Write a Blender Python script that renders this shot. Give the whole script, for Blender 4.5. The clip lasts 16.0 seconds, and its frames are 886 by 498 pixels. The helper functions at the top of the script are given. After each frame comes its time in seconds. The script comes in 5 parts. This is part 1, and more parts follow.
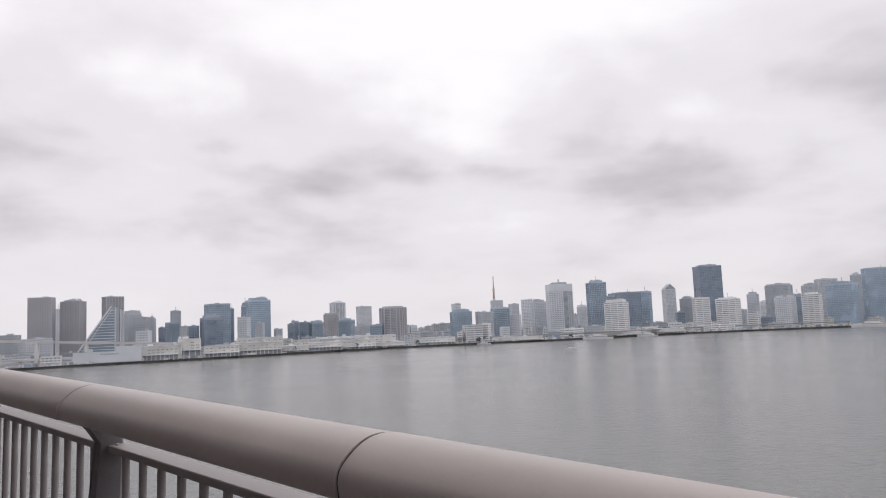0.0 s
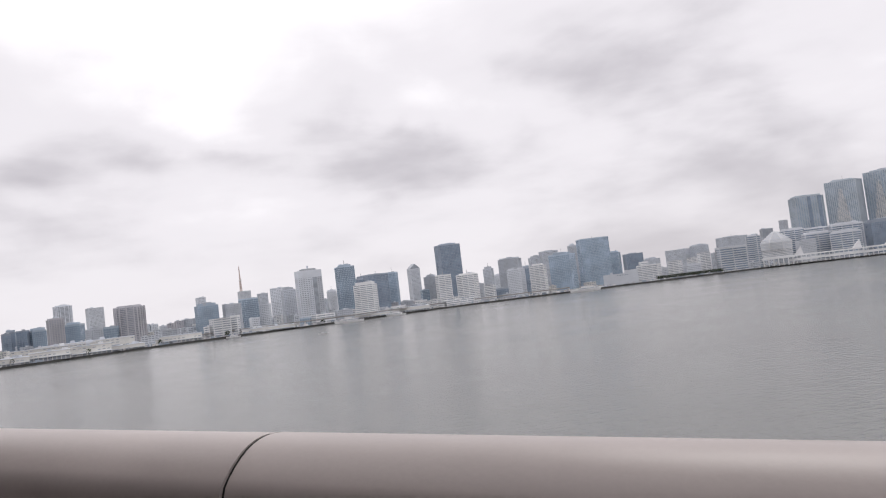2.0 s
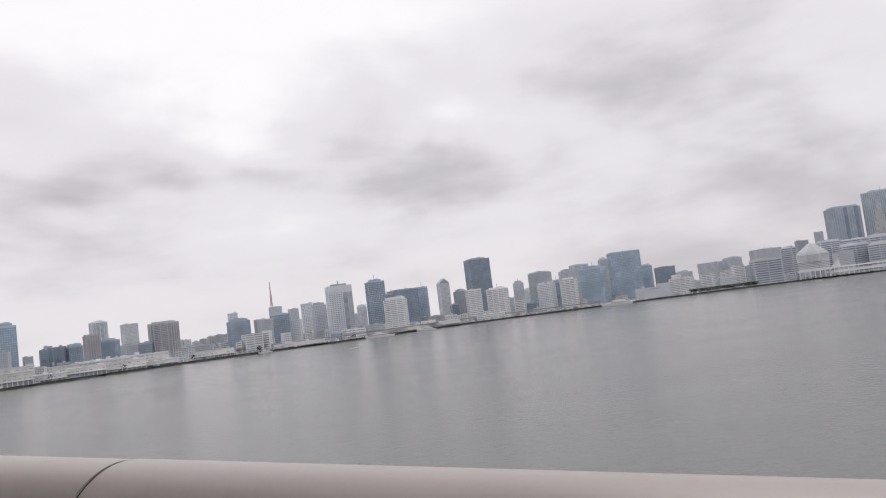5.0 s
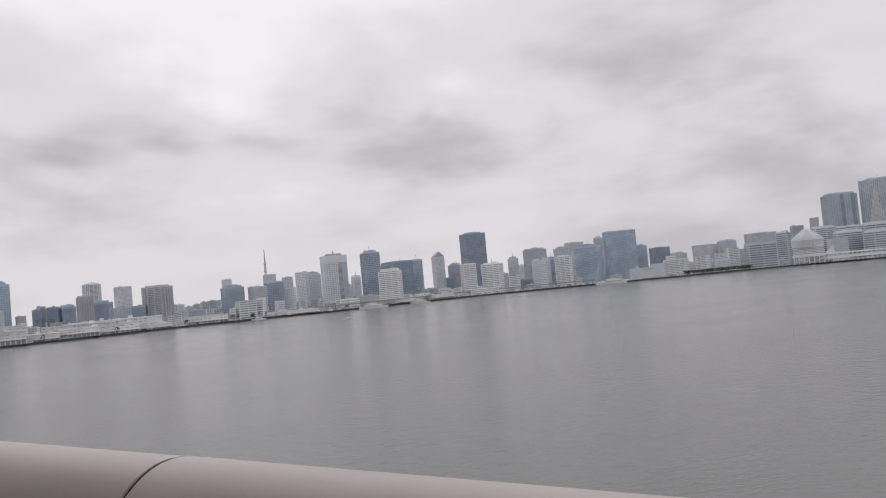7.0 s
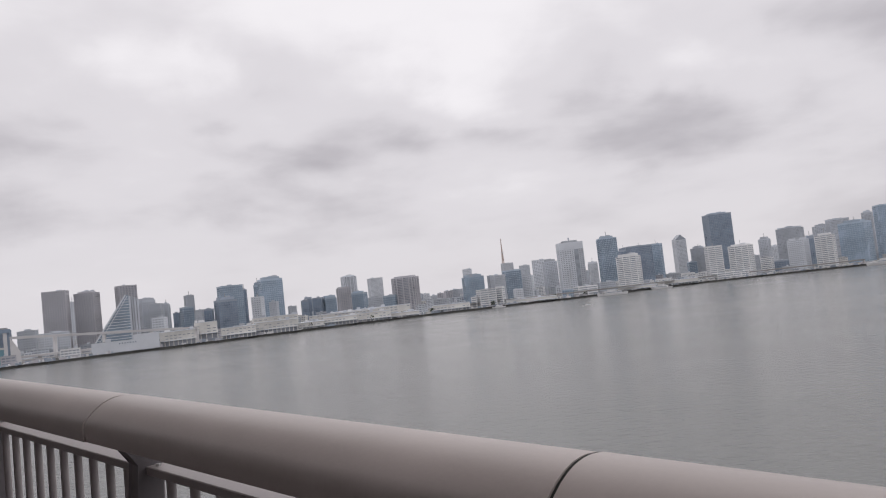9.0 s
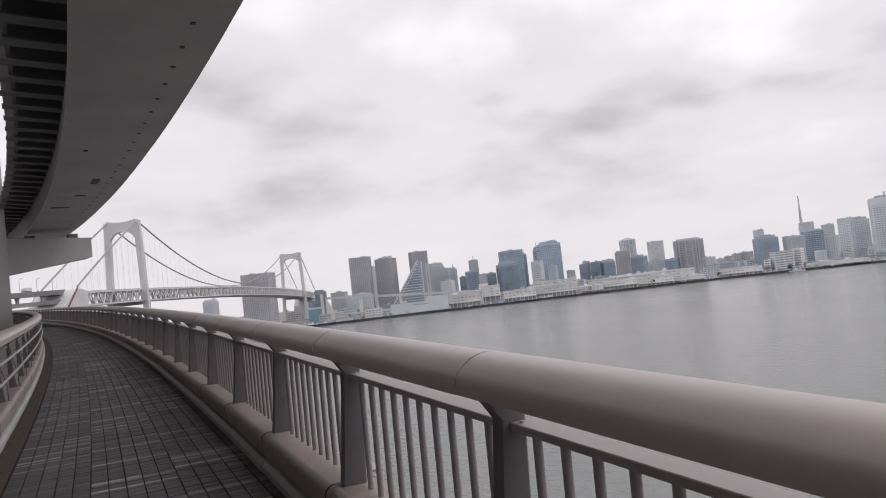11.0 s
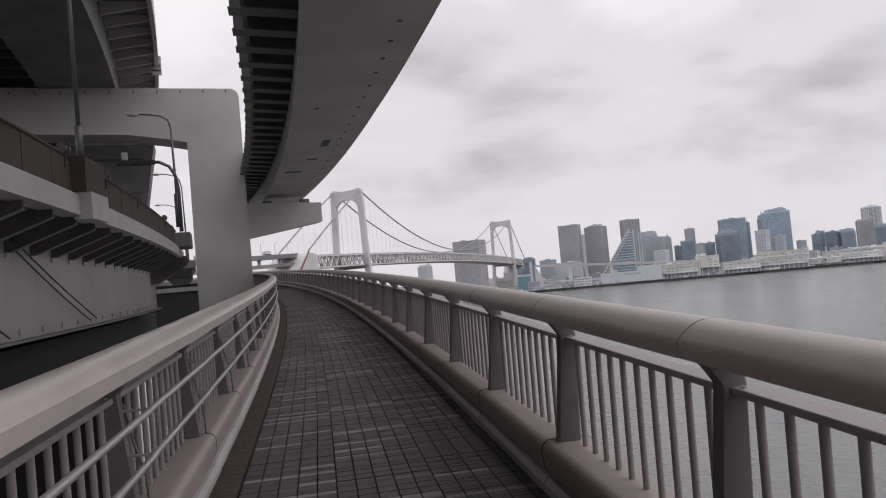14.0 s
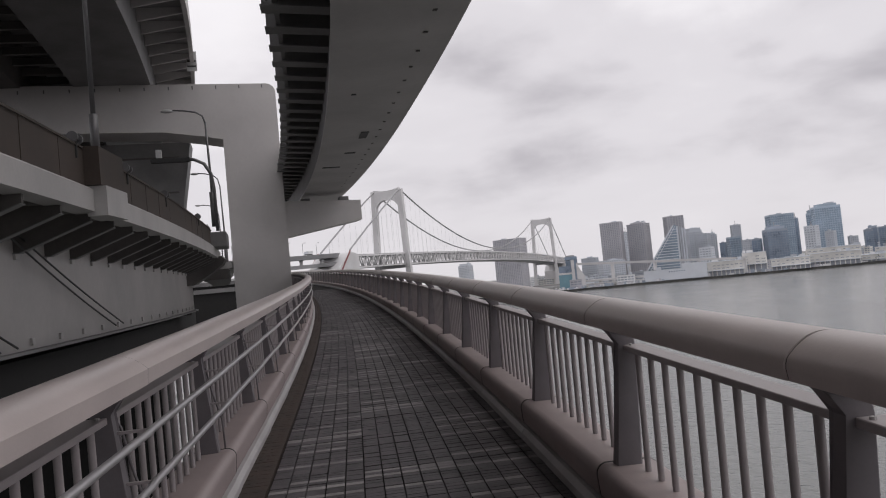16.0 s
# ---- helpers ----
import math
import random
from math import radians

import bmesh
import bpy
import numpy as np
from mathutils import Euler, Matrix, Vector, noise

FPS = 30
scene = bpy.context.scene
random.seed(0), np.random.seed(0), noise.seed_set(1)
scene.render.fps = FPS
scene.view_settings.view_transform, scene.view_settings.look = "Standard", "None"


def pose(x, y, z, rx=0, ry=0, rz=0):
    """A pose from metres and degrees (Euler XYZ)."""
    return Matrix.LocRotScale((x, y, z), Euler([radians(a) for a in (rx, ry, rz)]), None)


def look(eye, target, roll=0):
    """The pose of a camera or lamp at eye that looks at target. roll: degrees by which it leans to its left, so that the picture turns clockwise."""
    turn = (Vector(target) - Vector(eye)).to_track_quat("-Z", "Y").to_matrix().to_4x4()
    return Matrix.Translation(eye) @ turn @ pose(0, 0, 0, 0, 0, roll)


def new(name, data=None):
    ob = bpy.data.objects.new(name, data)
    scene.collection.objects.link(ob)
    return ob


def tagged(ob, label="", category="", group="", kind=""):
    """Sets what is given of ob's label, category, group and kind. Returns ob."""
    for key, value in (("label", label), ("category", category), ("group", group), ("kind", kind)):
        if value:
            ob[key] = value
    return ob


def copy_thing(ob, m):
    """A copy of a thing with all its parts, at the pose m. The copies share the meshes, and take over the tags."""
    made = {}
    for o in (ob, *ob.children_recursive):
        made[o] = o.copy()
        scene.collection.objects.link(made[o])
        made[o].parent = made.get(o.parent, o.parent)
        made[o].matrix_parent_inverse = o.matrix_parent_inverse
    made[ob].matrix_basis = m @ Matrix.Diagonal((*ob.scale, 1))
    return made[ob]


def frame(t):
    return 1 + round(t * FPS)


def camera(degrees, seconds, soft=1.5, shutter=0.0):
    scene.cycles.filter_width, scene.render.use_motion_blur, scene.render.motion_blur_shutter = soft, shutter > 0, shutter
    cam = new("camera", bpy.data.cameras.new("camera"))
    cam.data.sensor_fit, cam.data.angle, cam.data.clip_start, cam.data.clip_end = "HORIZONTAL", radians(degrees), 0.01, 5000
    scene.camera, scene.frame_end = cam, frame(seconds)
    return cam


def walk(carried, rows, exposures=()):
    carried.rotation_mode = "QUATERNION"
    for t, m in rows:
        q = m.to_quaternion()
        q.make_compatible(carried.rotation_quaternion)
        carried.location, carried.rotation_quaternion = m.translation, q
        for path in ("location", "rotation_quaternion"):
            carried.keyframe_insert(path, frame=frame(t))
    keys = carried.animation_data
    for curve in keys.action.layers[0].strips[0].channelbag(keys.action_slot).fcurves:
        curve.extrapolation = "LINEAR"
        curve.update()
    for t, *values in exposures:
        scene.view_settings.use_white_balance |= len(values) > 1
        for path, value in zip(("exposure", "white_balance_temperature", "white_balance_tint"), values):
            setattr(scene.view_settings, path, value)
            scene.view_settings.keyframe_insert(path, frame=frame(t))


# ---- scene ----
cam = camera(60.96, 16.0, soft=1.08)
PATH = [
    (0.0, pose(0.173, -1.702, 1.313, 95.88, 2.42, 0.26)),
    (0.5, pose(-0.143, -1.332, 1.326, 94.82, 3.05, -8.37)),
    (1.0, pose(-0.529, -0.958, 1.334, 94.32, 4.30, -13.98)),
    (1.5, pose(-0.916, -0.566, 1.357, 93.62, 4.94, -17.39)),
    (2.0, pose(-1.307, -0.187, 1.366, 93.26, 6.85, -18.60)),
    (2.5, pose(-1.638, 0.201, 1.387, 93.43, 8.28, -19.31)),
    (3.0, pose(-1.989, 0.592, 1.410, 93.99, 9.68, -18.78)),
    (3.5, pose(-2.349, 0.989, 1.433, 94.80, 9.74, -17.68)),
    (4.0, pose(-2.729, 1.373, 1.447, 95.29, 8.52, -16.49)),
    (6.5, pose(-4.453, 3.239, 1.553, 92.76, 5.55, -17.14)),
    (7.0, pose(-4.801, 3.613, 1.575, 92.57, 5.24, -16.90)),
    (7.5, pose(-5.180, 3.973, 1.572, 92.80, 5.86, -15.16)),
    (8.0, pose(-5.545, 4.355, 1.606, 92.99, 5.78, -11.46)),
    (8.5, pose(-5.932, 4.710, 1.628, 93.02, 6.04, -6.02)),
    (9.0, pose(-6.305, 5.031, 1.650, 93.42, 6.33, 1.02)),
    (9.5, pose(-6.734, 5.390, 1.656, 93.08, 7.06, 8.43)),
    (10.0, pose(-7.121, 5.729, 1.668, 93.13, 7.10, 14.48)),
    (12.5, pose(-9.064, 7.335, 1.772, 92.31, 5.50, 29.56)),
    (13.0, pose(-9.523, 7.747, 1.771, 92.13, 5.50, 32.79)),
    (13.5, pose(-9.914, 8.159, 1.820, 92.04, 5.23, 35.57)),
    (14.0, pose(-10.322, 8.519, 1.837, 92.19, 5.18, 37.84)),
    (14.5, pose(-10.709, 8.955, 1.850, 92.41, 5.20, 39.50)),
    (15.0, pose(-11.133, 9.363, 1.865, 92.17, 5.27, 40.25)),
    (15.5, pose(-11.500, 9.782, 1.884, 92.12, 5.27, 40.53)),
    (16.0, pose(-11.906, 10.109, 1.905, 92.39, 5.52, 40.94)),
]
walk(cam, PATH, exposures=[(t, e, 6500, 11.8) for t, e in ((0.0, 0.14), (0.5, 0.26), (1.0, 0.27), (1.5, 0.36), (2.0, 0.25), (2.5, 0.26), (3.5, 0.10), (4.0, 0.08), (6.5, 0.19), (7.0, -0.03), (7.5, -0.02), (8.0, 0.08), (8.5, -0.12), (9.0, -0.03), (9.5, 0.09), (10.0, 0.22), (12.5, 0.03), (13.0, 0.17), (13.5, 0.20), (14.0, 0.03), (14.5, 0.02), (16.0, 0.02))])

# ---- world, sun ----
# overcast sky: a high bright layer with soft grey banks of cloud
world = bpy.data.worlds.new("overcast_sky")
scene.world = world
world.use_nodes = True
wt = world.node_tree
wt.nodes.clear()


def wn(kind, **values):
    node = wt.nodes.new(kind)
    for key, value in values.items():
        node.inputs[key.replace("_", " ")].default_value = value
    return node


def wmath(op, a, b):
    node = wt.nodes.new("ShaderNodeMath")
    node.operation = op
    for slot, v in enumerate((a, b)):
        if isinstance(v, (int, float)):
            node.inputs[slot].default_value = v
        else:
            wt.links.new(v, node.inputs[slot])
    return node.outputs[0]


sky_dir = wn("ShaderNodeTexCoord").outputs["Generated"]
sep = wn("ShaderNodeSeparateXYZ")
wt.links.new(sky_dir, sep.inputs[0])
height = wmath("ADD", wmath("MAXIMUM", sep.outputs[2], 0.0), 0.20)
plane = wn("ShaderNodeCombineXYZ")
wt.links.new(wmath("DIVIDE", sep.outputs[0], height), plane.inputs[0])
wt.links.new(wmath("DIVIDE", sep.outputs[1], height), plane.inputs[1])
banks = wn("ShaderNodeTexNoise", Scale=0.95, Detail=4.0, Roughness=0.45, Distortion=0.25)
wisps = wn("ShaderNodeTexNoise", Scale=3.6, Detail=5.0, Roughness=0.5, Distortion=0.15)
for tex in (banks, wisps):
    wt.links.new(plane.outputs[0], tex.inputs["Vector"])
mixed = wmath("ADD", wmath("MULTIPLY", banks.outputs[0], 0.80), wmath("MULTIPLY", wisps.outputs[0], 0.20))
ramp = wt.nodes.new("ShaderNodeValToRGB")
ramp.color_ramp.interpolation = "EASE"
stops = ramp.color_ramp.elements
stops[0].position, stops[0].color = 0.30, (0.52, 0.50, 0.53, 1)
stops[1].position, stops[1].color = 0.64, (0.98, 0.96, 0.98, 1)
mid_stop = stops.new(0.48)
mid_stop.color = (0.79, 0.768, 0.795, 1)
# the layers merge into an even grey towards the horizon
rise = wt.nodes.new("ShaderNodeMapRange")
rise.interpolation_type = "SMOOTHSTEP"
rise.inputs["From Min"].default_value, rise.inputs["From Max"].default_value = 0.0, 0.22
rise.inputs["To Min"].default_value, rise.inputs["To Max"].default_value = 0.12, 1.0
wt.links.new(sep.outputs[2], rise.inputs["Value"])
high = wt.nodes.new("ShaderNodeMapRange")
high.interpolation_type = "SMOOTHSTEP"
high.inputs["From Min"].default_value, high.inputs["From Max"].default_value = 0.15, 0.40
high.inputs["To Min"].default_value, high.inputs["To Max"].default_value = 0.0, 0.105
wt.links.new(sep.outputs[2], high.inputs["Value"])
mixed = wmath("ADD", wmath("MULTIPLY", wmath("SUBTRACT", mixed, 0.475), wmath("MULTIPLY", rise.outputs[0], 0.8)), 0.464)
mixed = wmath("ADD", mixed, high.outputs[0])
# the banks of cloud that hang over the bay: bearing, height, half width, half height in degrees, and how much darker or lighter
CLOUDS = (
    (9.3, 14.8, 8.0, 4.6, -0.080), (-15.3, 10.5, 10.0, 3.0, -0.085), (26.0, 13.5, 9.0, 3.4, -0.040), (11.0, 8.5, 9.0, 1.7, -0.060),
    (27.0, 7.4, 6.0, 1.5, -0.045), (-1.3, 11.0, 6.0, 1.8, -0.065), (-40.0, 9.0, 19.0, 8.0, -0.055), (-38.0, 3.0, 26.0, 7.0, -0.050),
    (21.5, 9.6, 10.0, 2.6, -0.050), (7.0, 6.2, 8.0, 1.6, -0.045), (35.5, 7.2, 6.0, 1.6, -0.050), (32.0, 15.0, 7.0, 3.0, -0.050),
    (22.0, 17.4, 6.0, 2.8, 0.085), (-2.0, 15.4, 4.5, 3.0, 0.060), (-3.6, 21.7, 14.0, 4.0, 0.040), (-20.7, 14.0, 5.0, 2.2, 0.070),
    (17.5, 12.2, 6.0, 1.4, 0.040),
)
billow = wn("ShaderNodeTexNoise", Scale=6.5, Detail=6.0, Roughness=0.55)
wt.links.new(sky_dir, billow.inputs["Vector"])
centred = wt.nodes.new("ShaderNodeVectorMath")
centred.operation = "SUBTRACT"
centred.inputs[1].default_value = (0.5, 0.5, 0.5)
wt.links.new(billow.outputs["Color"], centred.inputs[0])
scaled = wt.nodes.new("ShaderNodeVectorMath")
scaled.operation = "MULTIPLY"
scaled.inputs[1].default_value = (0.18, 0.18, 0.10)
wt.links.new(centred.outputs[0], scaled.inputs[0])
warped = wt.nodes.new("ShaderNodeVectorMath")
warped.operation = "ADD"
wt.links.new(sky_dir, warped.inputs[0])
wt.links.new(scaled.outputs[0], warped.inputs[1])
tufts = wn("ShaderNodeTexNoise", Scale=4.2, Detail=5.0, Roughness=0.5, Distortion=0.3)
flat_dir = wt.nodes.new("ShaderNodeVectorMath")
flat_dir.operation = "MULTIPLY"
flat_dir.inputs[1].default_value = (1.0, 1.0, 2.4)
wt.links.new(sky_dir, flat_dir.inputs[0])
wt.links.new(flat_dir.outputs[0], tufts.inputs["Vector"])
mixed = wmath("ADD", mixed, wmath("MULTIPLY", wmath("SUBTRACT", tufts.outputs[0], 0.5), 0.22))
for bearing, rise_deg, half_w, half_h, weight in CLOUDS:
    az, el = radians(bearing), radians(rise_deg)
    place = wt.nodes.new("ShaderNodeMapping")
    place.vector_type = "TEXTURE"
    place.inputs["Location"].default_value = (-math.sin(az) * math.cos(el), math.cos(az) * math.cos(el), math.sin(el))
    place.inputs["Rotation"].default_value = (0, 0, az)
    place.inputs["Scale"].default_value = (radians(half_w) * 1.45, 1.0, radians(half_h) * 1.45)
    wt.links.new(warped.outputs[0], place.inputs["Vector"])
    ball = wt.nodes.new("ShaderNodeTexGradient")
    ball.gradient_type = "SPHERICAL"
    wt.links.new(place.outputs[0], ball.inputs["Vector"])
    soft_edge = wt.nodes.new("ShaderNodeMapRange")
    soft_edge.interpolation_type = "SMOOTHSTEP"
    soft_edge.inputs["From Max"].default_value, soft_edge.inputs["To Max"].default_value = 0.8, weight
    wt.links.new(ball.outputs["Fac"], soft_edge.inputs["Value"])
    mixed = wmath("ADD", mixed, soft_edge.outputs[0])
wt.links.new(mixed, ramp.inputs[0])
# thin layer of atmosphere under the cloud
air = wt.nodes.new("ShaderNodeTexSky")
air.sky_type, air.sun_disc = "NISHITA", False
air.sun_elevation, air.sun_rotation = radians(58), radians(46)
airy = wn("ShaderNodeBackground", Strength=0.05)
wt.links.new(air.outputs[0], airy.inputs["Color"])
cloudy = wn("ShaderNodeBackground", Strength=0.97)
wt.links.new(ramp.outputs[0], cloudy.inputs["Color"])
both = wt.nodes.new("ShaderNodeMixShader")
both.inputs[0].default_value = 0.95
wt.links.new(airy.outputs[0], both.inputs[1])
wt.links.new(cloudy.outputs[0], both.inputs[2])
world_out = wt.nodes.new("ShaderNodeOutputWorld")
wt.links.new(both.outputs[0], world_out.inputs[0])

sun = new("sun", bpy.data.lights.new("sun", "SUN"))
sun.data.energy, sun.data.angle, sun.data.color = 0.65, radians(30), (1.0, 0.97, 0.93)
sun.matrix_world = look((0, 0, 50), (-22.5, -21.5, 0))


# ---- materials ----
def material(name, colour, rough=0.6, metal=0.0, vary=0.12, scale=3.0, fine=40.0, bump=0.15, second=None, per_object=0.0, spec=0.5, stretch=(1, 1, 1)):
    """Painted or mineral surface: broad stains and fine grain over one base colour."""
    m = bpy.data.materials.new(name)
    m.use_nodes = True
    nt = m.node_tree
    bsdf = nt.nodes["Principled BSDF"]
    bsdf.inputs["Roughness"].default_value = rough
    bsdf.inputs["Metallic"].default_value = metal
    bsdf.inputs["Specular IOR Level"].default_value = spec
    coord = nt.nodes.new("ShaderNodeTexCoord")
    mapping = nt.nodes.new("ShaderNodeMapping")
    mapping.inputs["Scale"].default_value = stretch
    nt.links.new(coord.outputs["Object"], mapping.inputs["Vector"])
    broad = nt.nodes.new("ShaderNodeTexNoise")
    broad.inputs["Scale"].default_value, broad.inputs["Detail"].default_value = scale, 6
    grain = nt.nodes.new("ShaderNodeTexNoise")
    grain.inputs["Scale"].default_value, grain.inputs["Detail"].default_value = fine, 3
    for tex in (broad, grain):
        nt.links.new(mapping.outputs[0], tex.inputs["Vector"])
    ramp = nt.nodes.new("ShaderNodeValToRGB")
    dark = second or tuple(c * (1 - 2.2 * vary) for c in colour)
    ramp.color_ramp.elements[0].position, ramp.color_ramp.elements[0].color = 0.32, (*dark, 1)
    ramp.color_ramp.elements[1].position, ramp.color_ramp.elements[1].color = 0.62, (*colour, 1)
    nt.links.new(broad.outputs[0], ramp.inputs[0])
    hsv = nt.nodes.new("ShaderNodeHueSaturation")
    nt.links.new(ramp.outputs[0], hsv.inputs["Color"])
    value = nt.nodes.new("ShaderNodeMath")
    value.operation = "MULTIPLY_ADD"
    value.inputs[1].default_value, value.inputs[2].default_value = vary * 1.2, 1 - vary * 0.6
    nt.links.new(grain.outputs[0], value.inputs[0])
    last = value.outputs[0]
    if per_object:
        info = nt.nodes.new("ShaderNodeObjectInfo")
        each = nt.nodes.new("ShaderNodeMath")
        each.operation = "MULTIPLY_ADD"
        each.inputs[1].default_value, each.inputs[2].default_value = per_object, 1 - per_object / 2
        nt.links.new(info.outputs["Random"], each.inputs[0])
        prod = nt.nodes.new("ShaderNodeMath")
        prod.operation = "MULTIPLY"
        nt.links.new(last, prod.inputs[0])
        nt.links.new(each.outputs[0], prod.inputs[1])
        last = prod.outputs[0]
    nt.links.new(last, hsv.inputs["Value"])
    nt.links.new(hsv.outputs[0], bsdf.inputs["Base Color"])
    rough_n = nt.nodes.new("ShaderNodeMath")
    rough_n.operation = "MULTIPLY_ADD"
    rough_n.inputs[1].default_value, rough_n.inputs[2].default_value = 0.25, rough - 0.12
    nt.links.new(broad.outputs[0], rough_n.inputs[0])
    nt.links.new(rough_n.outputs[0], bsdf.inputs["Roughness"])
    if bump:
        b = nt.nodes.new("ShaderNodeBump")
        b.inputs["Strength"].default_value, b.inputs["Distance"].default_value = bump, 0.01
        nt.links.new(grain.outputs[0], b.inputs["Height"])
        nt.links.new(b.outputs[0], bsdf.inputs["Normal"])
    return m


M_RAIL = material("rail_paint", (0.555, 0.487, 0.467), 0.36, vary=0.07, scale=2.0, fine=90, bump=0.03)
M_POST = material("post_paint", (0.185, 0.168, 0.178), 0.5, vary=0.08, scale=6, fine=80, bump=0.05)
M_BAR = material("bar_paint", (0.37, 0.335, 0.337), 0.45, vary=0.06, scale=5, fine=80, bump=0.03)
M_PLINTH = material("plinth_paint", (0.35, 0.29, 0.282), 0.55, vary=0.08, scale=3, fine=60, bump=0.05)
M_FLANGE = material("flange_steel", (0.48, 0.465, 0.465), 0.4, vary=0.1, scale=4, fine=70, bump=0.05)
M_TUBE = material("tube_steel", (0.40, 0.39, 0.395), 0.38, metal=0.35, vary=0.04, scale=4, fine=70, bump=0.0)
M_SEAM = material("joint_rubber", (0.012, 0.012, 0.012), 0.8, vary=0.05)
M_SLAT = material("paving_dark", (0.088, 0.077, 0.083), 0.54, vary=0.28, scale=5.5, fine=50, bump=0.3, per_object=0.5)
M_SLAT_PALE = material("paving_pale", (0.29, 0.272, 0.268), 0.6, vary=0.2, scale=3, fine=50, bump=0.3, per_object=0.6)
# near-black paving bed, also painted on parts that lie in deep shade
M_BED = material("paving_bed_deep_shade", (0.018, 0.017, 0.017), 0.85, vary=0.2, scale=4, fine=60)
M_GUTTER = material("rusty_gutter", (0.066, 0.047, 0.039), 0.8, vary=0.3, scale=5, fine=60, bump=0.4, second=(0.035, 0.026, 0.022))
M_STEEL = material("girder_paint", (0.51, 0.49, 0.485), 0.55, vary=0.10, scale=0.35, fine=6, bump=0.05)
# dark copy of girder_paint: deck shade put into the colour; also dark fittings
M_STEEL_D = material("girder_shade_and_fittings", (0.20, 0.195, 0.195), 0.6, vary=0.15, scale=0.5, fine=8, bump=0.05)
# still darker copy for soffits and brackets, their shade painted in
M_UNDER = material("girder_paint_shaded", (0.115, 0.105, 0.10), 0.65, vary=0.2, scale=0.5, fine=8, bump=0.05)
M_PIER = material("pier_paint", (0.57, 0.545, 0.535), 0.6, vary=0.07, scale=0.25, fine=5, bump=0.06)
M_FASCIA = material("fascia_paint", (0.47, 0.455, 0.445), 0.55, vary=0.09, scale=0.6, fine=12, bump=0.06)
M_WALL = material("noise_wall_brown", (0.062, 0.046, 0.038), 0.75, vary=0.18, scale=0.7, fine=15, bump=0.1)
M_LAMP = material("lamp_post_steel", (0.12, 0.117, 0.12), 0.45, metal=0.3, vary=0.08, scale=3, fine=40)
M_CABLE = material("cable_black", (0.02, 0.02, 0.02), 0.6, vary=0.05)
# girder web paint, darkened for the shade under the overhanging deck edge
M_WEB = material("web_paint_shaded", (0.43, 0.41, 0.40), 0.6, vary=0.10, scale=0.3, fine=5, bump=0.06)
M_BRIDGE = material("bridge_white", (0.68, 0.67, 0.675), 0.5, vary=0.06, scale=0.05, fine=0.8, bump=0.0)
M_BRIDGE_D = material("bridge_grey", (0.37, 0.37, 0.38), 0.55, vary=0.1, scale=0.05, fine=0.8, bump=0.0)
M_CONC = material("concrete", (0.42, 0.41, 0.40), 0.8, vary=0.12, scale=0.05, fine=0.6, bump=0.0)
M_LAND = material("quay_asphalt", (0.30, 0.30, 0.29), 0.9, vary=0.25, scale=0.02, fine=0.3, bump=0.0)
M_QUAY = material("quay_wall_wet", (0.085, 0.085, 0.08), 0.85, vary=0.25, scale=0.04, fine=0.4, bump=0.0)
M_TREE = material("tree_leaves", (0.06, 0.085, 0.045), 0.8, vary=0.3, scale=0.1, fine=1.0, bump=0.0)
M_RED = material("red_paint", (0.26, 0.09, 0.085), 0.5, vary=0.1, scale=1, fine=5)
M_SIGN = material("sign_back", (0.45, 0.45, 0.45), 0.5, vary=0.1, scale=2, fine=20)
M_TOWER_RED = material("lattice_orange", (0.62, 0.52, 0.48), 0.6, vary=0.08, scale=0.05, fine=0.5, bump=0.0)

# tower walls are paler and bluer than their own colour, as distance haze
WALLS = {
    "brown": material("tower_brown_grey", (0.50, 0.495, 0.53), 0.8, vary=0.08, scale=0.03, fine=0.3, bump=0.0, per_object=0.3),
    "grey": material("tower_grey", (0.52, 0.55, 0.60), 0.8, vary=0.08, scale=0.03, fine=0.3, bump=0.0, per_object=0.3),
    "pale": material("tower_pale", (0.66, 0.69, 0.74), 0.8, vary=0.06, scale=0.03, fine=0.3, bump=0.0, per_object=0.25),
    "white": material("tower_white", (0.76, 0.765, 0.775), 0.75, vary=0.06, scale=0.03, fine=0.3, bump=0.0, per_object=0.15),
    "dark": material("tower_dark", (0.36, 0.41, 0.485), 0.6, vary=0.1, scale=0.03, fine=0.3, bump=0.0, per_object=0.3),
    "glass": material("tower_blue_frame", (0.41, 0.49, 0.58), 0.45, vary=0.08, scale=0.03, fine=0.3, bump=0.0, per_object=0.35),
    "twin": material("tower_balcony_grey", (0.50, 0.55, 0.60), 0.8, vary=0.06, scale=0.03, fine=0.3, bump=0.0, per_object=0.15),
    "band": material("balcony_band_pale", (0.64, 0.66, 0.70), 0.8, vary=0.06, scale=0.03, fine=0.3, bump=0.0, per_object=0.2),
    "teal": material("teal_cladding", (0.20, 0.36, 0.43), 0.5, vary=0.08, scale=0.05, fine=0.4, bump=0.0),
    "shed": material("shed_cream", (0.74, 0.73, 0.70), 0.8, vary=0.1, scale=0.05, fine=0.4, bump=0.0, per_object=0.25),
}
